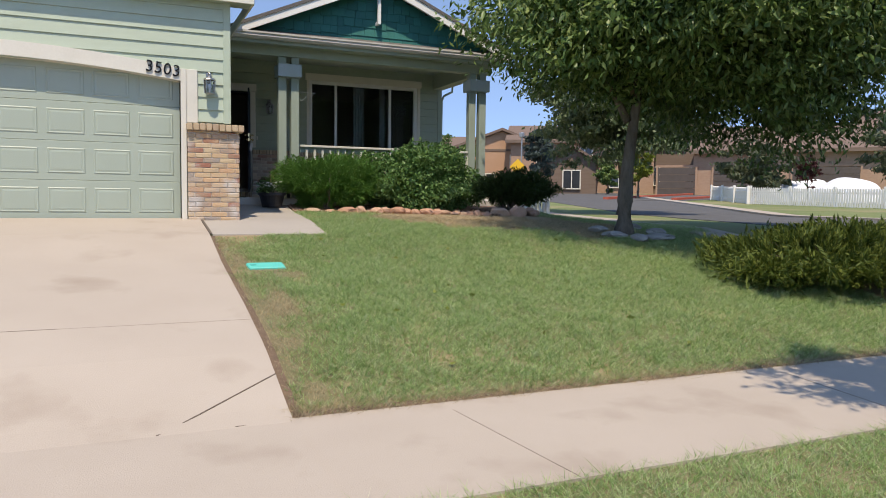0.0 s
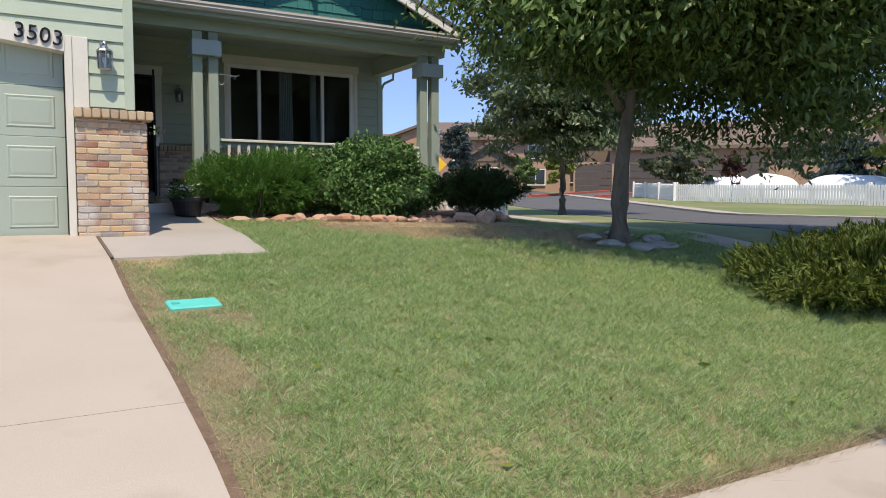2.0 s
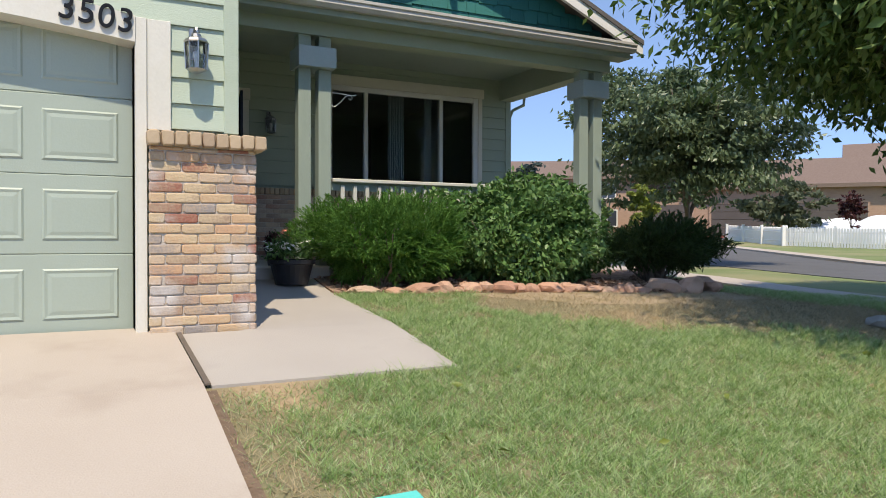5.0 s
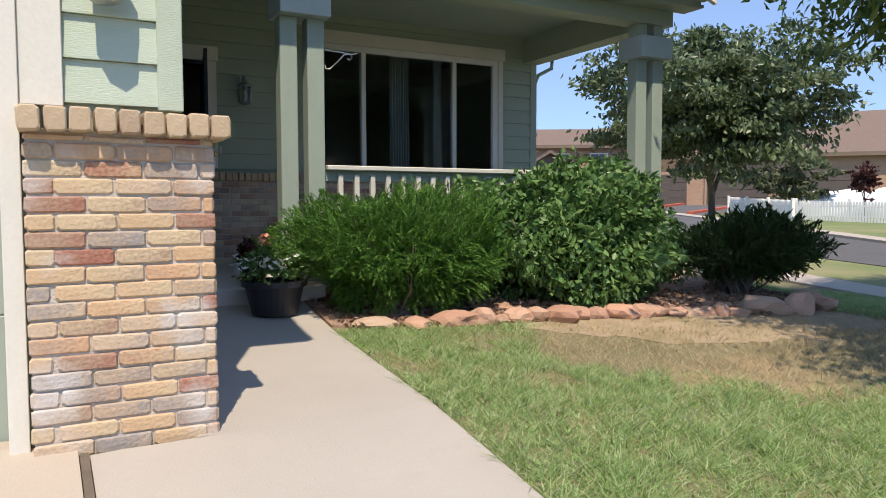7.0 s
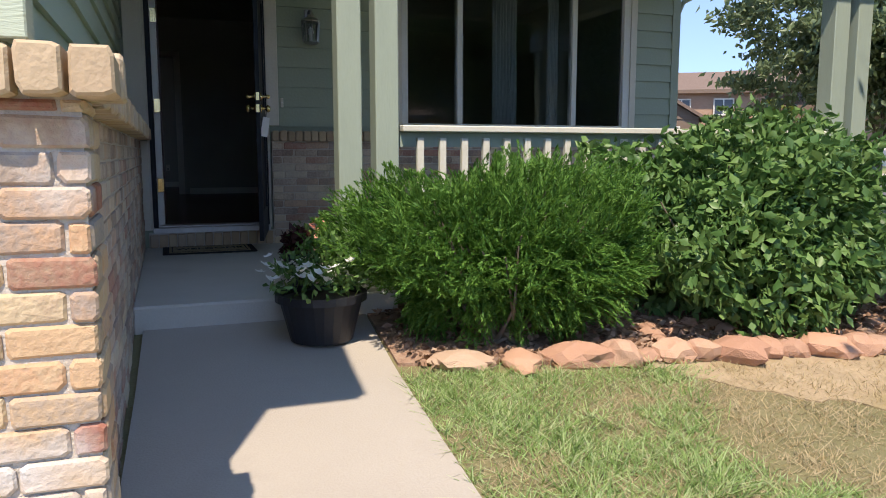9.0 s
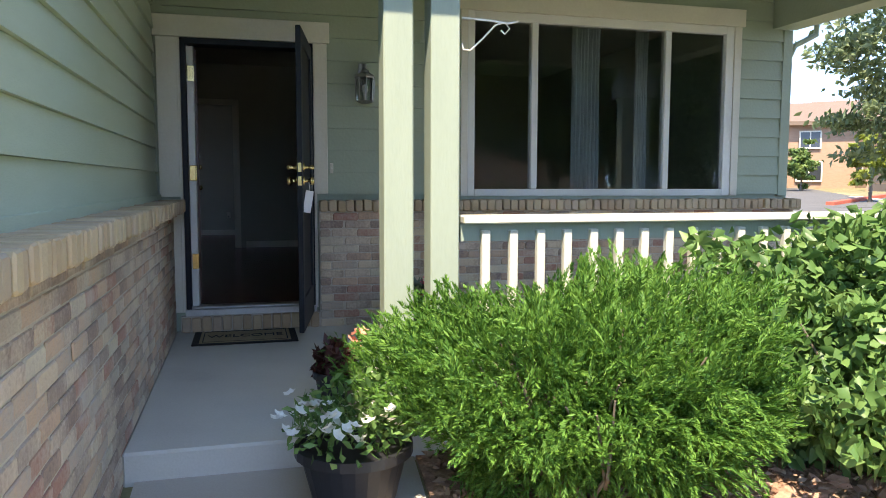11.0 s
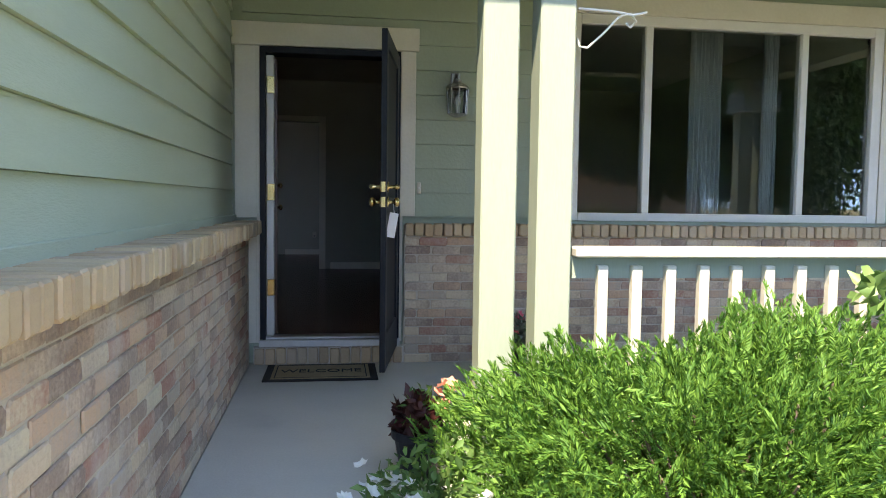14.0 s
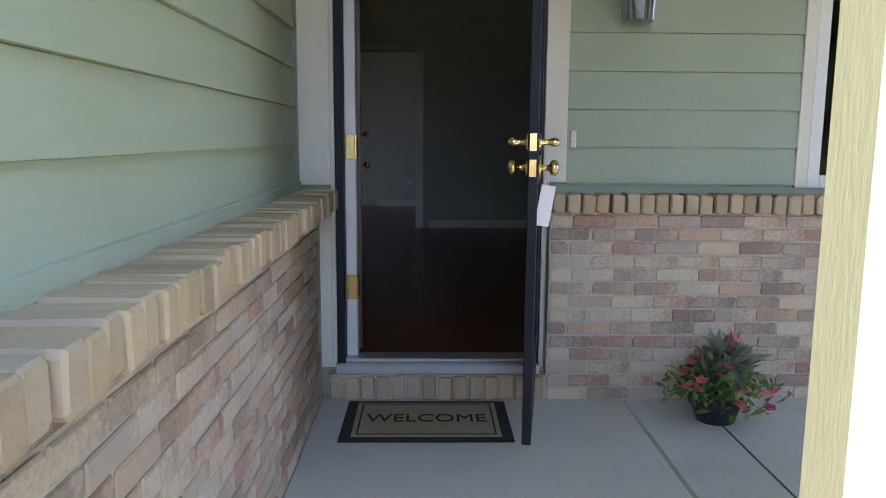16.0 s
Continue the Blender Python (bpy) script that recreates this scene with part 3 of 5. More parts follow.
for k in range(11):
    z = LEDGE_Z + 0.027 + EXPO * k
    h = min(EXPO + 0.004, 4.4 - z)
    if h < 0.03:
        continue
    plank(wall_side, SIDE_X - 0.0155, GAR_Y + 0.06, z, DOOR_Y - GAR_Y - 0.09, h, "x", SAGE)
    plank(wall_gar, 1.02, GAR_Y - 0.001, z, 0.345, h, "y", SAGE) if z < 3.15 else plank(wall_gar, -6.4, GAR_Y - 0.001, z, 7.765, h, "y", SAGE)
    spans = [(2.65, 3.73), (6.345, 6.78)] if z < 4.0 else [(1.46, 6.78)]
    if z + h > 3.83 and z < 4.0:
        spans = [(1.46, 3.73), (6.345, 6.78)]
    # porch boards take the darker copy, so shade is in their colour
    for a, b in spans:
        plank(wall_door, a, DOOR_Y - 0.001, z, b - a, h, "y", SAGE_SHADED)
tagged(part("trim_corner_garage", boxes((1.365, GAR_Y - 0.03, 2.5, 1.465, GAR_Y + 0.07, 4.4), bevel=0.004), SAGE), "sage corner board of the garage", "", "", "structure")
tagged(part("trim_corner_house", boxes((6.78, DOOR_Y - 0.03, 2.5, 6.88, DOOR_Y + 0.06, 4.0), bevel=0.004), SAGE_SHADED), "sage corner board of the house", "", "", "structure")
tagged(part("trim_flashing", boxes((SIDE_X - 0.02, GAR_Y + 0.02, 2.474, SIDE_X + 0.03, DOOR_Y - 0.02, 2.52), bevel=0.003), SAGE), "sage flashing over the brick ledge", "", "", "structure")

# ---- brick wainscot: mortar backing, pieces added last ----
mortar_pillar = wall("wall_pillar", [(0.885, 10.765, 1.0, 1.558, 11.0, 2.40)], MORTAR, "tumbled tan and red brick garage pillar")
mortar_side = wall("wall_wainscot_west", [(1.38, 11.0, 1.0, 1.50, DOOR_Y, 2.39)], MORTAR, "tumbled brick wainscot along the porch")
mortar_door = wall("wall_wainscot_north", [(2.575, 15.875, 1.1, 6.92, DOOR_Y - 0.002, 2.385)], MORTAR, "tumbled brick wainscot under the window")
mortar_sill = wall("wall_door_sill", [(1.535, 15.88, 1.4, 2.575, DOOR_Y - 0.002, 1.60)], MORTAR, "brick sill under the front door")

# ---- garage door ----
DY = 11.0
ARCH_W, ARCH_C = 2.49, -1.69


def arch(x, edge, rise):
    return edge + rise * (1 - ((x - ARCH_C) / ARCH_W) ** 2)


bm = bmesh.new()
xs = [0.80 - i * 4.98 / 30 for i in range(31)]
outline = [(x, arch(x, 3.05, 0.17)) for x in xs] + [(x, arch(x, 3.22, 0.19)) for x in xs[::-1]]
header = tagged(part("trim_garage_arch", prism(outline, "y", 10.79, 11.02), CREAM), "cream arched trim over the garage door", "", "", "structure")
tagged(part("trim_garage_jamb", boxes((0.87, 10.815, 2.495, 1.02, 10.86, 3.215), (0.80, 10.80, 1.15, 0.87, 11.02, 3.215), bevel=0.003), CREAM), "cream garage door trim board", "", "", "structure")
tagged(part("trim_garage_jamb_far", boxes((-4.35, 10.80, 1.15, -4.18, 11.02, 3.215), bevel=0.003), CREAM), "cream garage door trim board", "", "", "structure")
garage_door = thing("garage_door", (-1.69, DY, 1.165), "closed sage green sectional garage door with raised panels", "garage door")
for s in range(4):
    z0 = 1.165 + s * 0.515
    sec = part("section", boxes((-4.18, DY, z0 + 0.001, 0.80, DY + 0.05, z0 + 0.514), bevel=0.005), SAGE_DOOR, garage_door)
    for i in range(9):
        x1 = 0.71 - i * 0.552
        if x1 - 0.45 < -4.2:
            break
        bm = bmesh.new()
        a, b, c, d = x1 - 0.45, x1, z0 + 0.09, z0 + 0.42
        o = [(a, DY - 0.001, c), (b, DY - 0.001, c), (b, DY - 0.001, d), (a, DY - 0.001, d)]
        r0 = [bm.verts.new(p) for p in o]
        r1 = [bm.verts.new((p[0] + (0.012 if p[0] == a else -0.012), DY - 0.009, p[2] + (0.012 if p[2] == c else -0.012))) for p in o]
        r2 = [bm.verts.new((p[0] + (0.03 if p[0] == a else -0.03), DY - 0.004, p[2] + (0.03 if p[2] == c else -0.03))) for p in o]
        r3 = [bm.verts.new((p[0] + (0.055 if p[0] == a else -0.055), DY - 0.008, p[2] + (0.055 if p[2] == c else -0.055))) for p in o]
        for q, w in ((r0, r1), (r1, r2), (r2, r3)):
            for t in range(4):
                bm.faces.new((q[t], q[(t + 1) % 4], w[(t + 1) % 4], w[t]))
        bm.faces.new(r3)
        part("panel", bm, SAGE_DOOR, sec)
# black sheet close behind the sections: the dark of the garage as colour
tagged(part("wall_garage_inner", boxes((-4.2, 11.06, 1.1, 0.85, 11.1, 3.4)), BLACK), "black backing sheet standing in for the dark behind the garage door", "", "", "structure")


def text_mesh(body, size, depth):
    c = bpy.data.curves.new("t", "FONT")
    c.body, c.size, c.extrude, c.align_x = body, size, depth, "CENTER"
    tmp = bpy.data.objects.new("t", c)
    me = bpy.data.meshes.new_from_object(tmp)
    bpy.data.objects.remove(tmp)
    return me


number = thing("house_number", (0.56, 10.78, 3.1), "black metal house number 3503 on the arched trim", "house number")
for i, ch in enumerate("3503"):
    ob = link_mesh("digit", text_mesh(ch, 0.215, 0.008), BLACK, number)
    x = 0.40 + i * 0.112
    ob.matrix_basis = pose(x, 10.776, arch(x, 3.05, 0.17) + 0.045, 90, 5 + 0.5 * i, 0)


def wall_lantern(x, y, z, label):
    """Clear glass carriage lamp on a back plate; z is its bottom."""
    t = thing("wall_lantern", (x, y, z), label, "wall lamp", "porch lamps")
    squat = Matrix.Translation((0, 0, z)) @ Matrix.Diagonal((1, 1, 0.76, 1)) @ Matrix.Translation((0, 0, -z))

    def part(name, bm, material, parent, label="", smooth=False):
        bmesh.ops.transform(bm, matrix=squat, verts=bm.verts)
        return mesh_part(name, bm, material, parent, label, smooth)
    part("back_plate", boxes((x - 0.035, y - 0.015, z + 0.14, x + 0.035, y, z + 0.42), bevel=0.008), PEWTER, t)
    bm = bmesh.new()
    tube(bm, [(x, y - 0.01, z + 0.36), (x, y - 0.06, z + 0.40), (x, y - 0.11, z + 0.39), (x, y - 0.11, z + 0.33)], 0.011, 0.009, 8)
    part("arm", bm, PEWTER, t, smooth=True)
    part("roof", lathe([(0.012, 0.345), (0.03, 0.335), (0.035, 0.31), (0.07, 0.29), (0.082, 0.265), (0.078, 0.255), (0.01, 0.255)], 8, (x, y - 0.11, z)), PEWTER, t)
    part("glass", lathe([(0.066, 0.03), (0.074, 0.255)], 8, (x, y - 0.11, z)), LAMP_GLASS, t, "clear bevelled glass").visible_shadow = True
    for k in range(8):
        a = 6.2832 * k / 8
        bm = bmesh.new()
        tube(bm, [(x + 0.067 * math.cos(a), y - 0.11 + 0.067 * math.sin(a), z + 0.03), (x + 0.076 * math.cos(a), y - 0.11 + 0.076 * math.sin(a), z + 0.258)], 0.005, 0.005, 5)
        part("bar", bm, PEWTER, t)
    part("base", lathe([(0.02, 0.0), (0.045, 0.01), (0.07, 0.03), (0.02, 0.035)], 8, (x, y - 0.11, z)), PEWTER, t)
    part("bulb", lathe([(0.012, 0.035), (0.014, 0.10), (0.026, 0.14), (0.022, 0.18), (0.002, 0.20)], 10, (x, y - 0.11, z)), TAGPAPER, t, smooth=True)
    return t


wall_lantern(1.17, GAR_Y - 0.018, 2.875, "pewter and clear glass lantern on the garage wall")
wall_lantern(2.93, DOOR_Y - 0.018, 3.215, "pewter and clear glass lantern beside the front door")

# ---- front door ----
door_trim = tagged(part("trim_door", boxes((1.41, DOOR_Y - 0.03, 2.50, 1.555, DOOR_Y, 3.672), (2.545, DOOR_Y - 0.03, 2.52, 2.65, DOOR_Y, 3.672), (1.39, DOOR_Y - 0.04, 3.674, 2.67, DOOR_Y, 3.83), (1.555, DOOR_Y - 0.028, 1.625, 1.575, DOOR_Y + 0.1, 3.672), (2.545, DOOR_Y - 0.028, 1.625, 2.565, DOOR_Y, 2.52), (1.49, DOOR_Y - 0.028, 1.625, 1.555, DOOR_Y, 2.38), bevel=0.003), CREAM), "cream door casing with a taller head board", "", "", "structure")
tagged(part("door_1_frame", boxes((1.577, DOOR_Y - 0.036, 1.62, 1.615, DOOR_Y + 0.12, 3.655), (2.505, DOOR_Y - 0.036, 1.62, 2.543, DOOR_Y + 0.12, 3.655), (1.577, DOOR_Y - 0.036, 3.625, 2.543, DOOR_Y + 0.12, 3.668), bevel=0.004), NAVY), "dark navy storm door frame", "", "", "structure")
tagged(part("trim_threshold", boxes((1.57, DOOR_Y - 0.06, 1.60, 2.55, DOOR_Y + 0.14, 1.648), (1.6, DOOR_Y - 0.02, 1.649, 2.52, DOOR_Y + 0.10, 1.665), bevel=0.005), STEEL), "worn metal door threshold", "", "", "structure")
jamb = tagged(part("trim_inner_jamb", boxes((1.616, DOOR_Y + 0.03, 1.665, 1.668, DOOR_Y + 0.13, 3.62), bevel=0.004), VINYL), "pale grey hinge jamb", "", "", "structure")

inner = thing("front_door", (1.68, DOOR_Y + 0.15, 1.66), "dark cherry wooden front door standing open into the hall", "door")
bmd = bmesh.new()
box(bmd, 0, -0.022, 0, 0.90, 0.022, 1.95, bevel=0.003)
turn = pose(1.66, DOOR_Y + 0.16, 1.665, 0, 0, 97)
bmesh.ops.transform(bmd, matrix=turn, verts=bmd.verts)
leaf_ob = part("door_leaf", bmd, mat("dark_cherry_door", [(0.05, 0.018, 0.012), (0.08, 0.03, 0.02)], scale=4, rough=0.4, stretch=(6, 6, 0.6)), inner)
for z in (1.95, 2.62, 3.36):
    part("hinge", boxes((1.662, DOOR_Y + 0.028, z, 1.672, DOOR_Y + 0.12, z + 0.115), (1.622, DOOR_Y + 0.022, z, 1.664, DOOR_Y + 0.031, z + 0.115), bevel=0.002), BRASS, inner)
for z, r in ((2.56, 0.022), (2.74, 0.02)):
    bm = lathe([(0.03, 0), (0.03, 0.008), (0.01, 0.012), (0.01, 0.045), (r, 0.055), (r, 0.07), (0.004, 0.08)], 12, (0, 0, 0), "Y")
    bmesh.ops.transform(bm, matrix=turn @ Matrix.Translation((0.83, -0.023, z - 1.665)) @ Matrix.Rotation(math.pi, 4, "Z"), verts=bm.verts)
    part("lock", bm, BRASS, inner, "polished brass handle", smooth=True)

storm = thing("storm_door", (2.5, DOOR_Y - 0.03, 1.63), "dark navy storm door standing wide open over the porch", "door")
sm = pose(2.515, DOOR_Y - 0.045, 1.60, 0, 0, 180 + 80.5)
bm = bmesh.new()
W_, H_ = 0.86, 2.03
for s in ((0, 0, 0.10, H_), (W_ - 0.10, 0, W_, H_), (0.10, 0, W_ - 0.10, 0.22), (0.10, H_ - 0.1, W_ - 0.10, H_), (0.10, 0.95, W_ - 0.10, 1.05)):
    box(bm, s[0], -0.017, s[1], s[2], 0.017, s[3], bevel=0.003, m=sm)
part("frame", bm, NAVY, storm)
for z0, z1 in ((0.22, 0.95), (1.05, H_ - 0.1)):
    bm = bmesh.new()
    box(bm, 0.10, -0.004, z0, W_ - 0.10, 0.004, z1, m=sm)
    part("panel", bm, BLACK, storm, "black security mesh")
for z, r in ((1.02, 0.027), (1.11, 0.015)):
    for sgn in (1, -1):
        bm = lathe([(0.032, 0), (0.032, 0.007), (0.011, 0.012), (0.011, 0.038), (r, 0.048), (r * 1.08, 0.062), (r * 0.7, 0.072), (0.002, 0.075)], 14, (0, 0, 0), "Y")
        bmesh.ops.transform(bm, matrix=sm @ Matrix.Translation((W_ - 0.06, 0.017 * sgn, z)) @ (Matrix.Rotation(math.pi, 4, "Z") if sgn < 0 else Matrix()), verts=bm.verts)
        part("knob", bm, BRASS, storm, "polished brass knob", smooth=True)
    bm = bmesh.new()
    box(bm, W_ - 0.001, -0.012, z - 0.03, W_ + 0.003, 0.012, z + 0.03, m=sm)
    part("strike_plate", bm, BRASS, storm)
bm = bmesh.new()
box(bm, -0.028, -0.0015, -0.15, 0.028, 0.0015, 0.0, bevel=0.001, m=pose(2.445, 15.14, 2.555, 0, 10, 15))
tag = thing("hang_tag", (2.43, 15.2, 2.42), "white paper tag hanging from the brass knob", "tag")
part("card", bm, TAGPAPER, tag)
bm = bmesh.new()
tube(bm, [(2.44, 15.17, 2.62), (2.445, 15.14, 2.55)], 0.002, 0.002, 4)
part("string", bm, TAGPAPER, tag)
bell = thing("door_bell", (2.68, DOOR_Y - 0.02, 2.68), "small cream doorbell beside the door casing", "doorbell")
part("body", boxes((2.666, DOOR_Y - 0.035, 2.68, 2.692, DOOR_Y - 0.016, 2.76), bevel=0.003), CREAM, bell)
part("button", lathe([(0.007, 0), (0.007, -0.005), (0.001, -0.006)], 10, (2.679, DOOR_Y - 0.036, 2.72), "Y"), WHITE, bell)

welcome = thing("door_mat", (2.0, 15.62, FLOOR_Z), "tan coir welcome mat with black border on the porch", "door mat")
part("border", boxes((1.64, 15.36, FLOOR_Z + 0.001, 2.37, 15.82, FLOOR_Z + 0.012), bevel=0.003), MAT_BLACK, welcome, "black ribbed border")
part("mat_top", boxes((1.69, 15.395, FLOOR_Z + 0.012, 2.32, 15.785, FLOOR_Z + 0.016)), MAT_TAN, welcome)
part("stripe", boxes((1.71, 15.41, FLOOR_Z + 0.016, 2.30, 15.417, FLOOR_Z + 0.018), (1.71, 15.763, FLOOR_Z + 0.016, 2.30, 15.77, FLOOR_Z + 0.018), (1.71, 15.417, FLOOR_Z + 0.016, 1.717, 15.763, FLOOR_Z + 0.018), (2.293, 15.417, FLOOR_Z + 0.016, 2.30, 15.763, FLOOR_Z + 0.018)), MAT_BLACK, welcome)
ob = link_mesh("lettering", text_mesh("WELCOME", 0.125, 0.001), MAT_BLACK, welcome)
ob.matrix_basis = pose(2.005, 15.55, FLOOR_Z + 0.018) @ Matrix.Diagonal((0.88, 1.0, 1, 1))

# ---- window ----
win = tagged(part("window_1", boxes((3.79, DOOR_Y - 0.02, 2.50, 3.85, DOOR_Y + 0.08, 4.0), (6.19, DOOR_Y - 0.02, 2.50, 6.27, DOOR_Y + 0.08, 4.0), (3.85, DOOR_Y - 0.02, 2.50, 6.19, DOOR_Y + 0.08, 2.56), (3.85, DOOR_Y - 0.02, 3.93, 6.19, DOOR_Y + 0.08, 4.0), bevel=0.004), VINYL), "wide white vinyl window with three panes", "", "", "structure")
for x in (4.375, 5.62):
    part("mullion", boxes((x - 0.028, DOOR_Y - 0.012, 2.56, x + 0.028, DOOR_Y + 0.07, 3.93), bevel=0.004), VINYL, win)
for a, b in ((3.85, 4.347), (4.403, 5.592), (5.648, 6.19)):
    p = part("pane", boxes((a, DOOR_Y + 0.02, 2.56, b, DOOR_Y + 0.024, 3.93)), GLASS, win)
    p.visible_shadow = False
tagged(part("trim_window", boxes((3.73, DOOR_Y - 0.028, 2.50, 3.788, DOOR_Y, 4.0), (6.272, DOOR_Y - 0.028, 2.50, 6.345, DOOR_Y, 4.0), (3.70, DOOR_Y - 0.04, 4.002, 6.37, DOOR_Y, 4.15), bevel=0.003), CREAM), "cream window casing with head board", "", "", "structure")
SCREEN = glass_mat("dark_insect_screen", (0.12, 0.12, 0.12), 0.6)

scr = part("screen", boxes((5.65, DOOR_Y + 0.035, 2.56, 6.19, DOOR_Y + 0.037, 3.93)), SCREEN, win, "dark insect screen")


def curtain(xa, xb, wave, label):
    bm = bmesh.new()
    n = 60
    rows = []
    for z in (2.3, 2.9, 3.5, 4.05):
        rows.append([bm.verts.new((xa + (xb - xa) * (i / n) * (1 + 0.02 * math.sin(z * 3)), 16.26 + wave * math.sin(i * 0.75 + 0.4 * math.sin(i * 0.3)) + 0.01 * math.sin(z * 2 + i), z)) for i in range(n + 1)])
    for a, b in zip(rows, rows[1:]):
        for i in range(n):
            bm.faces.new((a[i], a[i + 1], b[i + 1], b[i]))
    t = thing("curtain", ((xa + xb) / 2, 16.26, 2.3), label, "curtain", "window curtains")
    ob = part("cloth", bm, CURTAIN, t, smooth=True)
    ob.modifiers.new("thick", "SOLIDIFY").thickness = 0.004
    bm = bmesh.new()
    tube(bm, [(xa - 0.05, 16.26, 4.07), (xb + 0.05, 16.26, 4.07)], 0.012, 0.012, 8)
    part("rod", bm, PEWTER, t)


curtain(4.86, 5.12, 0.03, "gathered grey curtain behind the window")
curtain(5.48, 5.60, 0.015, "thin grey curtain edge behind the window")

# ---- porch columns and rail ----
def column(cx, label):
    t = thing("porch_column", (cx, 13.6, FLOOR_Z), label, "column", "porch columns")
    for s in (-1, 1):
        x = cx + s * 0.114
        bm = bmesh.new()
        box(bm, x - 0.072, 13.53, FLOOR_Z, x + 0.072, 13.67, 3.64, bevel=0.006)
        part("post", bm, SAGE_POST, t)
        part("stub", boxes((x - 0.07, 13.53, 3.862, x + 0.07, 13.67, 4.0), bevel=0.004), SAGE_SHADED, t)
    part("cap", boxes((cx - 0.212, 13.42, 3.64, cx + 0.212, 13.78, 3.86), bevel=0.005), CAP_PAINT, t)
    return t


column(2.845, "paired pale sage porch posts under a square cap")
column(6.63, "paired pale sage porch posts under a square cap")
rail = thing("porch_railing", (4.7, 13.6, FLOOR_Z), "white porch railing with square balusters between the columns", "railing")
part("top_rail", boxes((3.055, 13.53, 2.41, 6.43, 13.67, 2.45), bevel=0.006), RAIL_PAINT, rail)
part("sub_rail", boxes((3.055, 13.60, 2.32, 6.43, 13.64, 2.41)), SAGE_POST, rail)
part("bottom_rail", boxes((3.055, 13.56, 1.58, 6.43, 13.64, 1.63), bevel=0.005), RAIL_PAINT, rail)
bal = bmesh.new()
box(bal, -0.022, -0.019, 0, 0.022, 0.019, 0.755, bevel=0.004)
bal_me = bpy.data.meshes.new("baluster")
bal.to_mesh(bal_me)
bal.free()
for i in range(23):
    ob = link_mesh("baluster", bal_me, RAIL_PAINT, rail)
    ob.matrix_basis = pose(3.18 + 0.1475 * i, 13.58, 1.62)
hook = thing("plant_hook", (3.06, 13.58, 3.25), "white scrolled iron plant hook on the porch post", "plant hook")
bm = bmesh.new()
tube(bm, [(3.06, 13.6, 3.41), (3.2, 13.6, 3.405), (3.29, 13.6, 3.395), (3.32, 13.6, 3.40), (3.35, 13.6, 3.41)], 0.006, 0.005, 6)
part("arm", bm, WHITE, hook, smooth=True)
bm = bmesh.new()
tube(bm, [(3.06, 13.6, 3.29), (3.065, 13.6, 3.26), (3.10, 13.6, 3.255), (3.17, 13.6, 3.32), (3.23, 13.6, 3.385), (3.28, 13.6, 3.40), (3.305, 13.6, 3.37), (3.28, 13.6, 3.345), (3.26, 13.6, 3.36)], 0.005, 0.005, 6)
part("scroll", bm, WHITE, hook, smooth=True)

# ---- roofs ----
RX, RZ, SL = 4.45, 5.42, 0.43
EAVE = Matrix.Translation((0, 0.19, 0.05))


def at_eave(bm):
    bmesh.ops.transform(bm, matrix=EAVE, verts=bm.verts)
    return bm


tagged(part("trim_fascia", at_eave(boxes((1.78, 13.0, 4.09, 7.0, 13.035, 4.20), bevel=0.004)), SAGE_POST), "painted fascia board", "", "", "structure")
gut = thing("gutter", (4.4, 13.14, 4.22), "beige metal gutter along the porch eave", "gutter")
part("trough", at_eave(prism([(13.0, 4.15), (12.93, 4.15), (12.895, 4.19), (12.90, 4.225), (12.88, 4.235), (12.88, 4.265), (12.895, 4.265), (12.91, 4.24), (12.93, 4.20), (12.985, 4.175), (13.0, 4.265)], "x", 1.75, 7.02)), GUTTER, gut)
tagged(part("roof_pent", at_eave(prism([(12.92, 4.262), (13.4, 4.42), (13.4, 4.39), (12.92, 4.235)], "x", 1.75, 7.0)), ROOF), "narrow shingled pent roof", "", "", "structure")
gable = tagged(part("wall_gable", prism([(1.5, 4.3), (7.0, 4.3), (RX, RZ + 0.04)], "y", 13.47, 13.6), TEAL), "teal shingled gable wall", "", "", "structure")


def roof_side(sx):
    w = 2.72
    a, b = RX, RX + sx * w
    za, zb = RZ + 0.13, RZ + 0.13 - SL * w
    return prism([(a, za), (b, zb), (b, zb - 0.06), (a, za - 0.06)], "y", 13.12, 26.2)


tagged(part("roof_east", roof_side(1), ROOF), "weathered shingle gable roof", "", "", "structure")
tagged(part("roof_west", roof_side(-1), ROOF), "weathered shingle gable roof", "", "", "structure")
for sx in (1, -1):
    w = 2.72
    za = RZ + 0.07
    tagged(part("trim_rake", prism([(RX, za), (RX + sx * w, za - SL * w), (RX + sx * w, za - SL * w - 0.13), (RX, za - 0.14)], "y", 13.14, 13.19), WHITE), "white rake board of the gable", "", "", "structure")
brk = thing("gable_bracket", (4.47, 13.42, 4.72), "white bracket hanging at the gable centre", "bracket")
part("upright", boxes((4.44, 13.28, 4.70, 4.50, 13.35, 5.39), bevel=0.005), WHITE, brk)
part("brace", boxes((4.44, 13.35, 4.70, 4.50, 13.48, 4.76), bevel=0.005), WHITE, brk)
roof_gar = prism([(10.64, 4.26), (18.0, 7.5), (18.0, 7.44), (10.64, 4.20)], "x", -6.9, 1.78)
tagged(part("roof_garage", roof_gar, ROOF), "weathered shingle garage roof", "", "", "structure")
tagged(part("ceiling_garage_soffit", boxes((-6.8, 10.68, 4.15, 1.74, 11.0, 4.19)), SAGE_POST), "painted garage soffit", "", "", "structure")
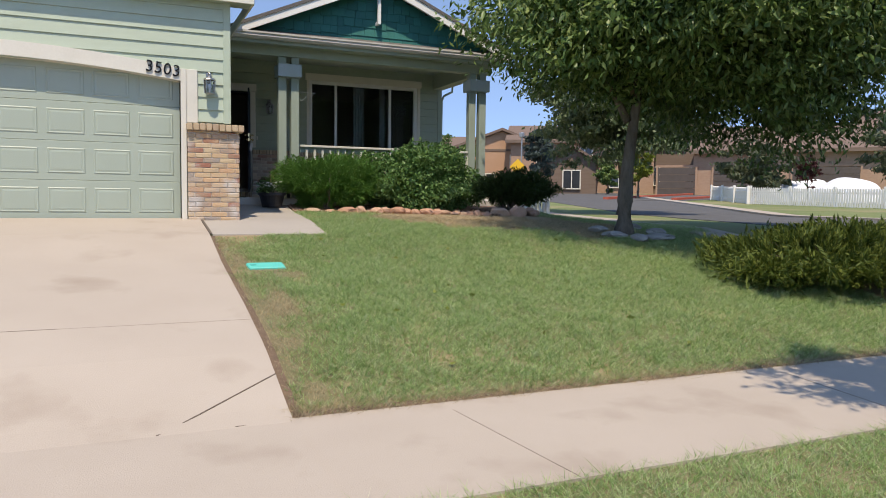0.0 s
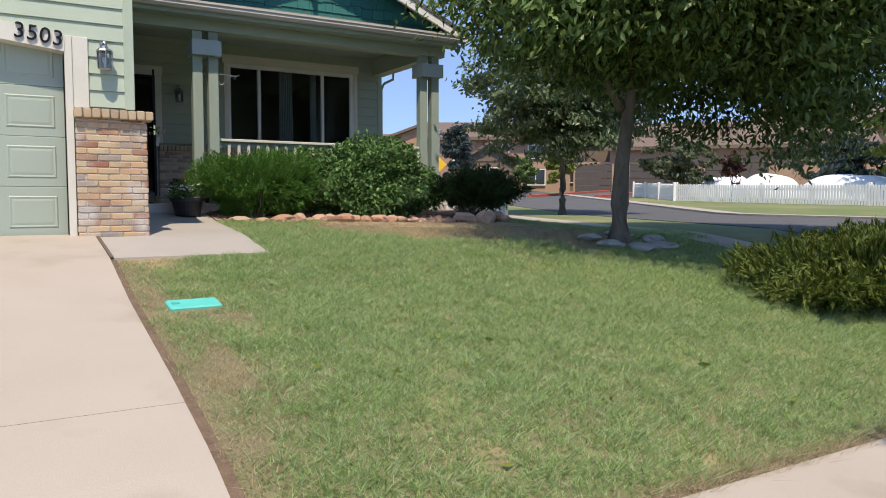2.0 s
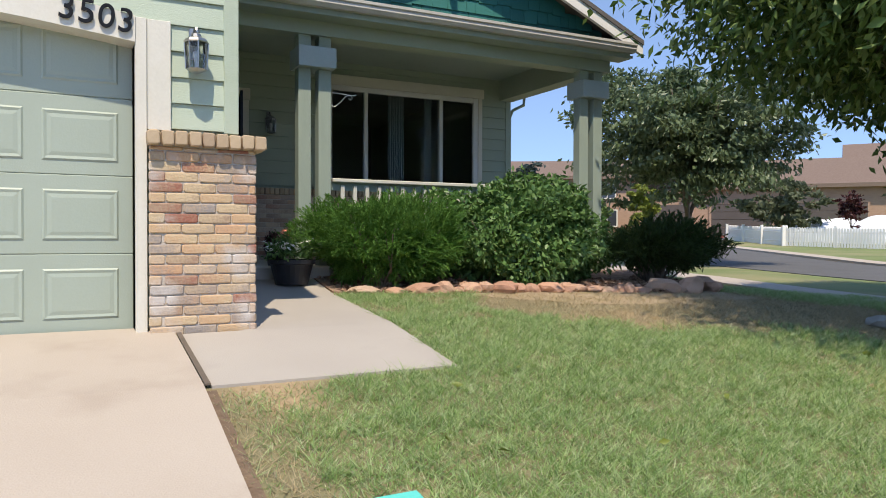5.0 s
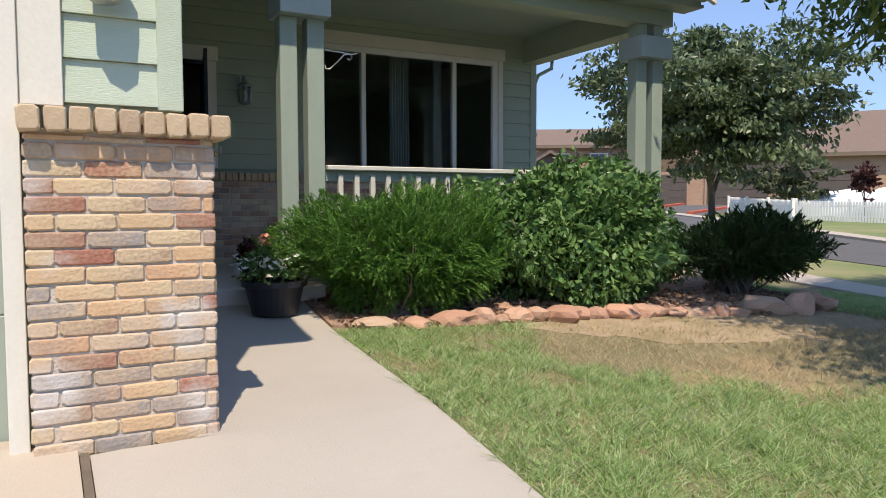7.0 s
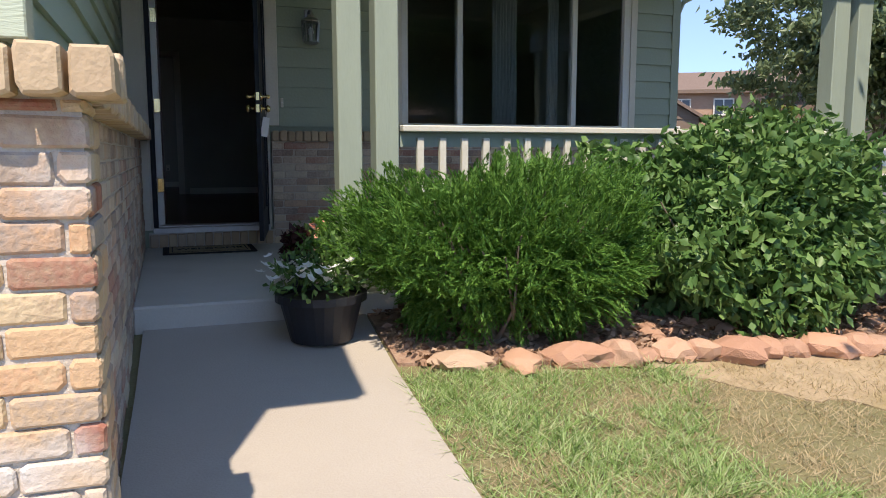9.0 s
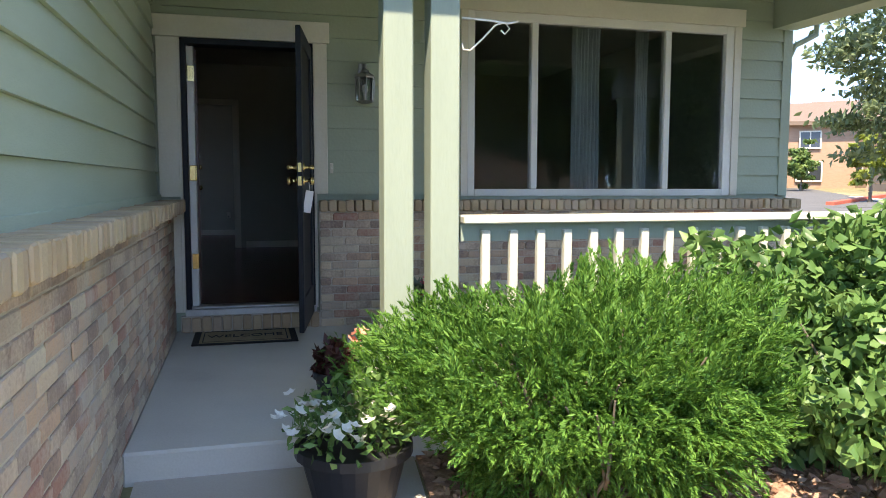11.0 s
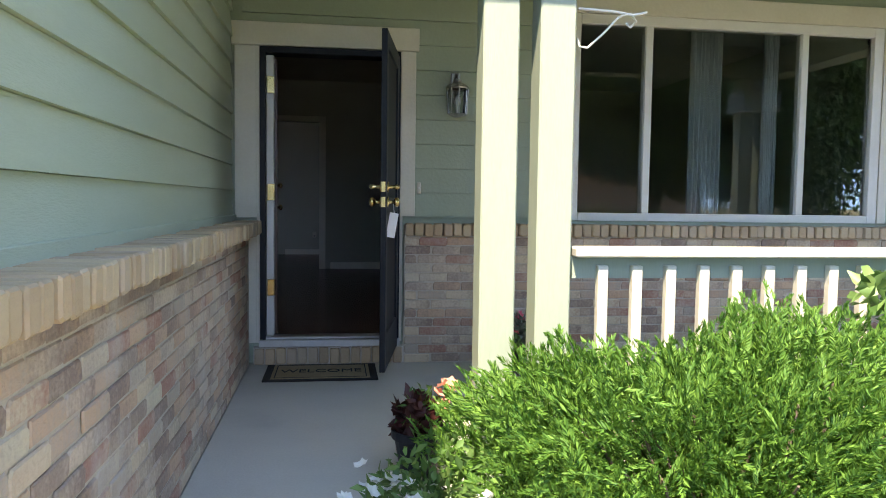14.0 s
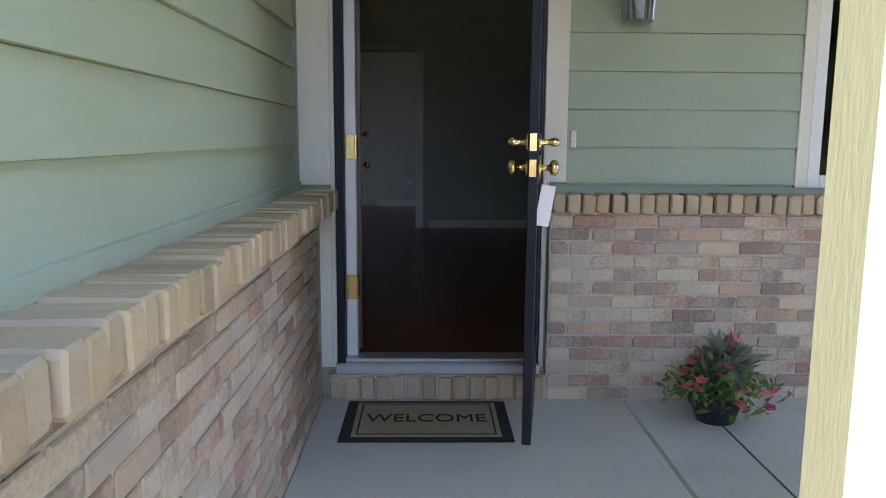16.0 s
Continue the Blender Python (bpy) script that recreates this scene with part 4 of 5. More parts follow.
tagged(part("trim_garage_fascia", boxes((-6.85, 10.64, 4.14, 1.76, 10.675, 4.26), (1.74, 10.675, 4.14, 1.77, 13.3, 4.28), bevel=0.003), CREAM), "cream garage fascia board", "", "", "structure")
tagged(part("wall_garage_gable", prism([(10.9, 4.1), (18.0, 4.1), (18.0, 7.3), (10.9, 4.35)], "x", 1.38, 1.46), SAGE_SHADED), "sage wall above the porch roof", "", "", "structure")
# downspout at the house corner
ds = thing("downspout", (6.95, DOOR_Y, 1.3), "sage metal downspout elbow at the house corner", "downspout")
bm = bmesh.new()
tube(bm, [(7.16, DOOR_Y + 0.0, 4.15), (7.15, DOOR_Y, 3.98), (6.96, DOOR_Y + 0.04, 3.88), (6.915, DOOR_Y + 0.06, 3.76), (6.91, DOOR_Y + 0.06, 1.3)], 0.026, 0.026, 8)
part("pipe", bm, SAGE_SHADED, ds)
tagged(part("trim_ledge_east", boxes((6.86, 15.86, 2.37, 7.0, 16.4, 2.47), bevel=0.01), MORTAR), "brick ledge return at the house corner", "", "", "structure")

# gable shingles in wavy courses
sh_cache = {}
rs = random.Random(3)
z = 4.34
while z < 5.46:
    half = (RZ - z) / SL + 0.05
    x = max(1.5, RX - half) - rs.random() * 0.1
    while x < min(7.0, RX + half):
        w = rs.choice((0.12, 0.16, 0.20, 0.26))
        drop = rs.choice((0.0, 0.0, 0.02))
        key = (w, drop)
        if key not in sh_cache:
            b = prism([(0.0, -drop), (-0.026, -drop), (-0.006, 0.19), (0.0, 0.19)], "x", 0.002, w - 0.002)
            bmesh.ops.recalc_face_normals(b, faces=b.faces)
            me = bpy.data.meshes.new("shingle")
            b.to_mesh(me)
            b.free()
            sh_cache[key] = me
        if x + w * 0.5 < RX + half and x + w * 0.5 > RX - half and z + 0.05 < RZ - SL * abs(x + w / 2 - RX):
            ob = link_mesh("shingle", sh_cache[key], TEAL, gable)
            ob.matrix_basis = pose(x, 13.469, z)
        x += w
    z += 0.155

# ---- bricks ----
brick_cache = {}


def brick_mesh(length, height, depth, material, variant=0):
    """A tumbled brick: rounded, chipped outline, a domed front and a bevelled rim."""
    key = (round(length, 3), round(height, 3), round(depth, 3), material.name, variant)
    if key not in brick_cache:
        r = random.Random(len(brick_cache) * 7 + variant)
        c = min(height, length) * 0.16
        loop = []
        for cx, cz, sx, sz in ((0, 0, 1, 1), (length, 0, -1, 1), (length, height, -1, -1), (0, height, 1, -1)):
            a, b = c * r.uniform(0.35, 1.5), c * r.uniform(0.35, 1.5)
            pair = [(cx + sx * a, cz), (cx, cz + sz * b)]
            loop += pair if sx * sz < 0 else pair[::-1]
        loop = [(x + r.uniform(-0.0015, 0.0015), z + r.uniform(-0.0015, 0.0015)) for x, z in loop]
        mid = (length / 2, height / 2)
        bev = min(0.006, depth * 0.6)

        def ring(inset, y):
            return [bm.verts.new((x + (mid[0] - x) * inset / max(mid[0], 0.01), y + r.uniform(-0.0008, 0.0008), z + (mid[1] - z) * inset / max(mid[1], 0.01))) for x, z in loop]
        bm = bmesh.new()
        rings = [ring(0, 0.0), ring(0, -depth + bev), ring(bev, -depth)]
        for p, q in zip(rings, rings[1:]):
            for i in range(8):
                bm.faces.new((p[i], p[(i + 1) % 8], q[(i + 1) % 8], q[i]))
        tip = bm.verts.new((mid[0] + r.uniform(-0.02, 0.02), -depth - 0.001, mid[1]))
        for i in range(8):
            bm.faces.new((rings[2][i], rings[2][(i + 1) % 8], tip))
        me = bpy.data.meshes.new("brick")
        bmesh.ops.recalc_face_normals(bm, faces=bm.faces)
        bm.to_mesh(me)
        bm.free()
        brick_cache[key] = me
    return brick_cache[key]


def brick_field(parent, x, y, rz, length, z0, z1, pitch_z=0.0695, pitch=0.226, depth=0.014, seed=1, tone=None):
    tone = tone or BRICK
    r = random.Random(seed)
    m = pose(x, y, 0, 0, 0, rz)
    k, z = 0, z0
    while z < z1 - 0.02:
        u = -pitch * (0.5 if k % 2 else 0.0) + r.uniform(-0.012, 0.006)
        h = min(pitch_z - 0.0065, z1 - z - 0.004)
        while u < length - 0.02:
            a, b = max(u, 0), min(u + pitch - 0.007, length)
            if b - a > 0.03:
                L = round((b - a) / 0.02) * 0.02 if b - a < 0.2 else round(b - a, 3)
                L = min(L, length - a)
                ob = link_mesh("brick", brick_mesh(L, h, depth, tone, r.randrange(4)), tone, parent)
                ob.matrix_basis = m @ pose(a, r.uniform(-0.004, 0.003), z + r.uniform(-0.002, 0.002), 0, r.uniform(-0.6, 0.6), r.uniform(-0.6, 0.6))
            u += pitch
        z += pitch_z
        k += 1


def rowlock(parent, x, y, rz, length, z, height=0.092, depth=0.13, pitch=0.088, seed=5):
    r = random.Random(seed)
    n = max(1, round(length / pitch))
    p = length / n
    m = pose(x, y, 0, 0, 0, rz)
    for i in range(n):
        ob = link_mesh("cap_brick", brick_mesh(round(p - 0.009, 3), height, depth, CAP_BRICK, r.randrange(3)), CAP_BRICK, parent)
        ob.matrix_basis = m @ pose(i * p + 0.004, r.uniform(-0.012, 0.004), z + r.uniform(-0.005, 0.003), r.uniform(-1, 1), r.uniform(-1.2, 1.2), r.uniform(-1.5, 1.5))


brick_field(mortar_pillar, 0.875, 10.766, 0, 0.695, 1.14, 2.385, pitch_z=0.0677, pitch=0.215, depth=0.011, seed=2)
rowlock(mortar_pillar, 0.86, 10.82, 0, 0.77, 2.388, depth=0.135, seed=4)
rowlock(mortar_pillar, 1.46, 10.83, 90, 0.16, 2.388, depth=0.17, seed=14)
brick_field(mortar_pillar, 1.557, 10.766, 90, 0.22, 1.14, 2.385, pitch_z=0.0677, pitch=0.215, seed=8, depth=0.012)
brick_field(mortar_side, 1.499, 11.0, 90, 4.82, 1.485, 2.385, pitch_z=0.0643, pitch=0.2, depth=0.007, seed=11, tone=PORCH_BRICK)
brick_field(mortar_side, 1.499, 11.0, 90, 2.48, 1.10, 1.485, pitch_z=0.0643, pitch=0.2, depth=0.007, seed=15, tone=PORCH_BRICK)
rowlock(mortar_side, 1.40, 10.97, 90, 4.97, 2.388, depth=0.18, pitch=0.068, seed=6)
brick_field(mortar_door, 2.58, 15.876, 0, 4.33, 1.485, 2.38, pitch_z=0.064, pitch=0.2, depth=0.007, seed=12, tone=PORCH_BRICK)
rowlock(mortar_door, 2.575, 15.94, 0, 4.40, 2.385, height=0.09, depth=0.115, pitch=0.068, seed=7)
rowlock(mortar_sill, 1.54, 15.882, 0, 1.03, 1.485, height=0.112, depth=0.02, pitch=0.075, seed=9)


# ---- plants ----
def lump(p, seed, s):
    """Uneven factor for a direction."""
    return 1 + s * noise.noise(Vector(p) * 1.7 + Vector((seed * 7.3, 0, 0))) + 0.5 * s * noise.noise(Vector(p) * 4.1 + Vector((0, seed * 3.1, 0)))


def blob_points(n, centre, radii, seed, rough=0.35, shell=0.5, low=-1.0, vase=0.0, boxy=2.0):
    """Points near the skin of a lumpy rounded body, with outward directions."""
    c, R = np.array(centre), np.array(radii)
    d = unit(rng.normal(size=(n, 3)))
    d = d[d[:, 2] > low]
    if boxy > 2:
        d = d / (np.abs(d) ** boxy).sum(1, keepdims=True) ** (1 / boxy)
    f = np.array([lump(v, seed, rough) for v in d])[:, None]
    r = (rng.random((len(d), 1)) ** shell).clip(0.25, 1)
    p = d * R * f * r
    under = np.clip(-p[:, 2:3] / R[2], 0, 1)
    p[:, :2] *= 1 - vase * under
    p += c
    return p, unit(d / R)


def stems(centre, base, radii, count, r0, seed):
    bm = bmesh.new()
    r = random.Random(seed)
    for _ in range(count):
        a, e = r.uniform(0, 6.28), r.uniform(0.1, 1.2)
        tip = Vector(centre) + Vector((math.cos(a) * math.cos(e) * radii[0], math.sin(a) * math.cos(e) * radii[1], math.sin(e) * radii[2])) * 0.8
        b = Vector(base) + Vector((r.uniform(-0.12, 0.12), r.uniform(-0.12, 0.12), 0))
        mid = b.lerp(tip, 0.5) + Vector((r.uniform(-0.1, 0.1), r.uniform(-0.1, 0.1), -0.05))
        tube(bm, [b, mid, tip], r0, r0 * 0.3, 5)
    return bm


def shrub(name, base, centre, radii, n, leaf, material, label, seed, low=-0.75, rough=0.3, droop=0.0, shell=0.45):
    t = thing(name, base, label, "shrub")
    part("branchwork", stems(centre, base, radii, 26, 0.016, seed), BARK, t)
    p, d = blob_points(n, centre, radii, seed, rough, shell, low)
    dirs = d + 0.9 * rng.normal(size=d.shape) + np.array([0, 0, -droop])
    leaves("foliage", p, dirs, leaf[0], leaf[1], material, t, fold=0.2)
    return t


def plume_shrub(name, base, centre, radii, plumes, per, reach, leaf, material, label, seed, low=-0.7, rough=0.3, vase=0.3, boxy=2.0, rise=0.5):
    """An evergreen of many feathery plumes: leaflets in two ranks along each arching shoot."""
    t = thing(name, base, label, "shrub")
    part("branchwork", stems(centre, base, radii, 44, 0.014, seed), BARK, t)
    p, d = blob_points(plumes, centre, radii, seed, rough, 0.3, low, vase, boxy)
    n = len(p)
    dirs = unit(d + np.array([0, 0, rise]) * rng.random((n, 1)) + 0.38 * rng.normal(size=d.shape))
    side = unit(np.cross(dirs, np.array([0, 0, 1.0]) + 0.6 * rng.normal(size=dirs.shape)))
    size = reach * rng.uniform(0.6, 1.35, (n, 1, 1))
    k = np.linspace(0.02, 1, per)[None, :, None]
    sgn = np.where(np.arange(per) % 2, 1.0, -1.0)[None, :, None]
    arch_z = np.array([0, 0, 1.0]) * size * 0.22 * (k - k * k * 1.5)
    cen = p[:, None] + dirs[:, None] * size * (k - 0.75) + arch_z + side[:, None] * sgn * size * 0.17 * (1.05 - k)
    fan = dirs[:, None] * 0.8 + side[:, None] * sgn * (0.75 - 0.5 * k) + 0.16 * rng.normal(size=cen.shape)
    leaves("foliage", cen.reshape(-1, 3), fan.reshape(-1, 3), leaf[0], leaf[1], material, t, fold=0.3)
    return t


def tree(name, base, height, crown, radii, n, leaf, material, trunk_r, label, seed, limbs=9, rough=0.35, fork=0.4, low=-0.9, shell=0.4):
    """Tapered trunk, limbs that reach into the crown, and clumps of leaves hung along twigs."""
    t = thing(name, base, label, "tree")
    r = random.Random(seed)
    b = Vector(base)
    c = Vector(crown)
    bm = bmesh.new()
    tops = Vector((b.x + (c.x - b.x) * 0.3, b.y + (c.y - b.y) * 0.3, c.z + radii[2] * 0.5))
    fz = b.z + (c.z - b.z) * fork
    tube(bm, [b - Vector((0, 0, 0.1)), b + Vector((0, 0, 0.08)), Vector((b.x, b.y, b.z + 0.5)), Vector((b.x + 0.03, b.y, (b.z + fz) / 2 + 0.2)), Vector((b.x + (c.x - b.x) * 0.1, b.y + (c.y - b.y) * 0.1, fz + 0.4)), tops], trunk_r * 1.15, trunk_r * 0.25, 12)
    part("trunk", bm, BARK, t, smooth=True)
    clumps = []
    for i in range(limbs):
        a = 6.283 * i / limbs + r.uniform(-0.3, 0.3)
        e = r.uniform(-0.35, 1.1)
        end = c + Vector((math.cos(a) * math.cos(e) * radii[0], math.sin(a) * math.cos(e) * radii[1], math.sin(e) * radii[2])) * 0.85
        start = Vector((b.x, b.y, fz)).lerp(tops, r.uniform(0.0, 0.45))
        mid = start.lerp(end, 0.5) + Vector((0, 0, 0.12 * radii[2]))
        bm = bmesh.new()
        tube(bm, [start, start.lerp(mid, 0.5) + Vector((0, 0, 0.05)), mid, end], trunk_r * 0.42, trunk_r * 0.08, 7)
        part("limb", bm, BARK, t, smooth=True)
    m = max(60, n // 95)
    p, d = blob_points(int(m / (0.5 - 0.5 * low) * 1.0), c, radii, seed, rough, shell, low)
    per = max(6, n // len(p))
    size = 0.095 * (radii[0] + radii[2]) / 2
    off = rng.normal(size=(len(p), per, 3)) * size * np.array([1.1, 1.1, 0.42])
    cen = p[:, None] + off
    dirs = d[:, None] * 0.6 + rng.normal(size=cen.shape) * 0.8 + np.array([0, 0, -0.55])
    leaves("crown", cen.reshape(-1, 3), dirs.reshape(-1, 3), leaf[0], leaf[1], material, t)
    return t


def G(x, y):
    return float(gz(x, y))


plume_shrub("juniper", (3.35, 12.75, G(3.35, 12.75)), (3.46, 12.92, 1.69), (0.90, 0.66, 0.52), 7600, 40, 0.15, (0.028, 0.0068), JUNIPER, "bright green feathery juniper beside the porch step", 3, low=-0.7, rough=0.4, vase=0.45, boxy=2.5, rise=0.3)
shrub("leafy_shrub", (5.05, 12.85, G(5.05, 12.85)), (5.2, 12.95, 1.75), (1.15, 0.72, 0.72), 30000, (0.08, 0.043), SHRUB, "broad-leaved green shrub before the porch railing", 5, low=-0.8, rough=0.5, droop=0.5)
plume_shrub("yew_shrub", (6.75, 12.5, G(6.75, 12.5)), (6.95, 12.5, 1.68), (0.84, 0.56, 0.38), 2200, 34, 0.24, (0.05, 0.012), JUNIPER_DARK, "dark green flaring yew at the bed corner", 8, low=-0.75, rough=0.35, vase=0.65)
plume_shrub("spreading_juniper", (8.7, 6.75, G(8.7, 6.75)), (8.85, 6.8, 0.74), (2.05, 1.25, 0.5), 4200, 34, 0.38, (0.085, 0.019), SPREADER, "wide low spreading juniper on the lawn edge", 9, low=-0.4, rough=0.4, vase=0.2)

tree("ash_tree", (7.27, 9.55, G(7.27, 9.55)), 6.5, (8.65, 9.15, 4.95), (3.5, 2.9, 2.4), 265000, (0.125, 0.05), TREE_LEAF, 0.155, "leafy green ash tree with ringed stones at its foot", 21, limbs=12, fork=0.42, low=-0.95, rough=0.45, shell=0.55)
tree("pear_tree", (15.5, 20.6, G(15.5, 20.6)), 5.2, (15.35, 20.6, 4.55), (2.55, 2.55, 1.85), 38000, (0.17, 0.085), PEAR_LEAF, 0.15, "grey-green pear tree beside the side street", 22, limbs=9, fork=0.35, rough=0.7)
tree("street_tree", (5.32, 2.05, G(5.32, 2.05)), 6, (5.32, 2.0, 4.1), (1.25, 0.85, 1.2), 9000, (0.12, 0.05), TREE_LEAF, 0.09, "young ash tree in the verge by the street", 23, limbs=7)

# ---- stones round the tree and along the bed ----
stone_cache = []
for k in range(7):
    b = bmesh.new()
    bmesh.ops.create_icosphere(b, subdivisions=2, radius=0.5)
    for v in b.verts:
        n1 = noise.noise(v.co * 2.2 + Vector((k * 5, 0, 0)))
        v.co *= 1 + 0.45 * n1
        v.co.z *= 0.8
        v.co = Vector([round(q * 5.5) / 5.5 * 0.45 + q * 0.55 for q in v.co])
    me = bpy.data.meshes.new("stone")
    b.to_mesh(me)
    b.free()
    stone_cache.append(me)


GREY_STONE = mat("pale_grey_stone", [(0.30, 0.28, 0.25), (0.42, 0.40, 0.36)], scale=6, rough=0.95, bump=0.8, fine=40, per="object")
grey_cache = [me.copy() for me in stone_cache]


def stone(x, y, sx, sy, sz, k, material=None, label="rough red sandstone edging the planting bed", group="bed edging stones"):
    ob = link_mesh("edging_stone", (grey_cache if material else stone_cache)[k % 7], material or STONE)
    ob.matrix_basis = pose(x, y, G(x, y) + sz * 0.22, 0, 0, k * 67) @ Matrix.Diagonal((sx, sy, sz, 1))
    return tagged(ob, label, "stone", group)


rs = random.Random(12)
edge_x, edge_y = [2.85, 3.4, 4.0, 5.2, 5.8, 6.5, 6.75], [12.48, 12.36, 12.22, 12.05, 11.85, 11.55, 11.75]
x = 2.88
k = 0
while x < 6.7:
    w = rs.choice((0.11, 0.14, 0.18, 0.30)) if x < 6 else rs.uniform(0.26, 0.42)
    h = rs.uniform(0.10, 0.22) if x < 6 else rs.uniform(0.25, 0.36)
    stone(x + w / 2, float(np.interp(x, edge_x, edge_y)) + rs.uniform(-0.04, 0.04), w * 1.15, rs.uniform(0.18, 0.3), h, k)
    x += w * 0.95
    k += 1
for i in range(48):
    x = rs.uniform(3.9, 6.4)
    stone(x, float(np.interp(x, edge_x, edge_y)) + rs.uniform(0.12, 0.55), rs.uniform(0.06, 0.17), rs.uniform(0.06, 0.15), rs.uniform(0.05, 0.11), k + i, label="small red sandstone piece in the planting bed", group="bed stones")
GREYSTONE = [(6.95, 9.35, 0.42), (7.25, 9.15, 0.5), (7.65, 9.2, 0.45), (7.85, 9.5, 0.4), (6.85, 9.7, 0.35), (7.6, 9.9, 0.4)]
for i, (x, y, w) in enumerate(GREYSTONE):
    stone(x, y, w, 0.28, 0.16, i, GREY_STONE, label="flat pale stone ringing the tree trunk", group="tree ring stones")
BED = slab("ground_bed", [(2.72, 12.55), (4.0, 12.28), (5.2, 12.1), (6.6, 11.7), (7.4, 12.1)], [(2.77, 13.48), (4.0, 13.48), (5.2, 13.48), (6.6, 13.48), (7.4, 13.48)], 26, 8, 0.02, 0.1, MULCH, "reddish bark and gravel planting bed")
BARE = mat("bare_tan_soil", [(0.31, 0.235, 0.145), (0.45, 0.345, 0.23)], scale=5, rough=1.0, bump=0.9, fine=45, stain=(0.28, 0.22, 0.11), stain_at=(0.5, 0.65), stain_scale=3)
ragged = [(x, float(np.interp(x, [3.9, 4.3, 5.0, 5.9, 6.9], [12.0, 11.5, 11.0, 10.85, 10.9])) + 0.1 + 0.3 * noise.noise(Vector((x * 2.2, 0, 5))) + 0.2 * noise.noise(Vector((x * 7.0, 2, 5)))) for x in np.linspace(3.9, 6.9, 61)]
slab("ground_bare_patch", ragged, [(4.0, 12.27), (4.6, 12.2), (5.2, 12.08), (5.9, 11.9), (6.9, 11.6)], 60, 6, 0.008, 0.05, BARE, "bare tan soil and straw before the stone edging")
# litter of chips and dry leaves
n = 5000
lx = rng.uniform(2.8, 7.3, n)
ly = np.interp(lx, edge_x + [7.4], edge_y + [12.1]) + rng.uniform(-0.05, 1.1, n) ** 1.0
lz = gz(lx, ly) + 0.03
CHIP = leaf_mat("bark_chip", [(0.13, 0.07, 0.045), (0.28, 0.17, 0.11), (0.42, 0.30, 0.22)], rough=0.9, trans=0.05)
litter = leaves("bed_litter", np.stack([lx, ly, lz], 1), rng.normal(size=(n, 3)) * np.array([1, 1, 0.25]), 0.05, 0.03, CHIP, fold=0.1)
tagged(litter, "bark chips and dry leaves scattered over the bed", "litter", "", "stuff")

# ---- pots ----
def flower_pot(name, x, y, z, r, h, label, blooms, spread, foliage, count=700, lift=0.16):
    t = thing(name, (x, y, z), label, "flower pot")
    part("pot", lathe([(r * 0.72, 0), (r * 0.95, h * 0.82), (r * 1.06, h * 0.84), (r * 1.06, h), (r * 0.96, h), (r * 0.92, h * 0.88), (0.002, h * 0.88)], 26, (x, y, z)), POT, t, "black plastic pot", smooth=False)
    p, d = blob_points(count, (x, y, z + h + lift * 0.3), (spread, spread, lift), 4, 0.4, 0.6, -0.35)
    leaves("foliage", p, d + 0.8 * rng.normal(size=p.shape), 0.05, 0.022, foliage, t)
    r_ = random.Random(int(x * 100))
    for m, cnt, (ox, oy, oz), s, size in blooms:
        for _ in range(cnt):
            a = r_.uniform(0, 6.28)
            q = math.sqrt(r_.random())
            c = Vector((x + ox + math.cos(a) * q * s, y + oy + math.sin(a) * q * s, z + h + oz + r_.uniform(0, 0.10)))
            tilt = Matrix.Rotation(r_.uniform(-0.7, 0.7), 4, "X") @ Matrix.Rotation(r_.uniform(-0.7, 0.7), 4, "Y")
            b = bmesh.new()
            cv = b.verts.new((0, 0, -size * 0.3))
            ring = [b.verts.new((size * (1 + 0.18 * math.cos(5 * 6.283 * i / 15)) * math.cos(6.283 * i / 15), size * (1 + 0.18 * math.cos(5 * 6.283 * i / 15)) * math.sin(6.283 * i / 15), 0.15 * size * math.cos(5 * 6.283 * i / 15))) for i in range(15)]
            for i in range(15):
                b.faces.new((cv, ring[i], ring[(i + 1) % 15]))
            bmesh.ops.transform(b, matrix=Matrix.Translation(c) @ tilt, verts=b.verts)
            part("blossom", b, m, t)
    return t


wz = G(2.43, 12.95) + 0.02
p1 = flower_pot("flower_pot", 2.43, 12.97, wz, 0.225, 0.25, "black tub of white petunias on the front walk", [(WHITE_PETAL, 44, (-0.08, -0.04, 0.09), 0.27, 0.025), (WHITE_PETAL, 4, (0.2, -0.05, 0.16), 0.06, 0.026)], 0.29, SHRUB, 1100, 0.22)
p3 = flower_pot("flower_pot", 2.46, 13.70, FLOOR_Z, 0.125, 0.2, "black pot of red coleus and coral flowers on the porch", [(CORAL_PETAL, 9, (0.10, 0.0, 0.10), 0.06, 0.03)], 0.12, SHRUB, 160, 0.14)
pp, dd = blob_points(320, (2.43, 13.69, FLOOR_Z + 0.24), (0.10, 0.09, 0.11), 6, 0.3, 0.6)
leaves("coleus_foliage", pp, dd + 0.7 * rng.normal(size=pp.shape), 0.075, 0.045, PLUM, p3, "dark red coleus leaves")
DUSTY = leaf_mat("dusty_leaf", [(0.16, 0.20, 0.15), (0.26, 0.30, 0.24)], rough=0.8)
p2 = flower_pot("flower_pot", 3.30, 15.62, FLOOR_Z, 0.115, 0.10, "small black pot of pink flowers on the porch", [(PINK_PETAL, 10, (0.14, -0.08, -0.02), 0.10, 0.028), (PINK_PETAL, 9, (-0.1, -0.04, 0.08), 0.16, 0.026), (PINK_PETAL, 5, (0.0, 0, 0.2), 0.1, 0.026)], 0.26, SHRUB, 650, 0.15)
pp, dd = blob_points(260, (3.34, 15.62, FLOOR_Z + 0.26), (0.14, 0.13, 0.12), 7, 0.3, 0.6)
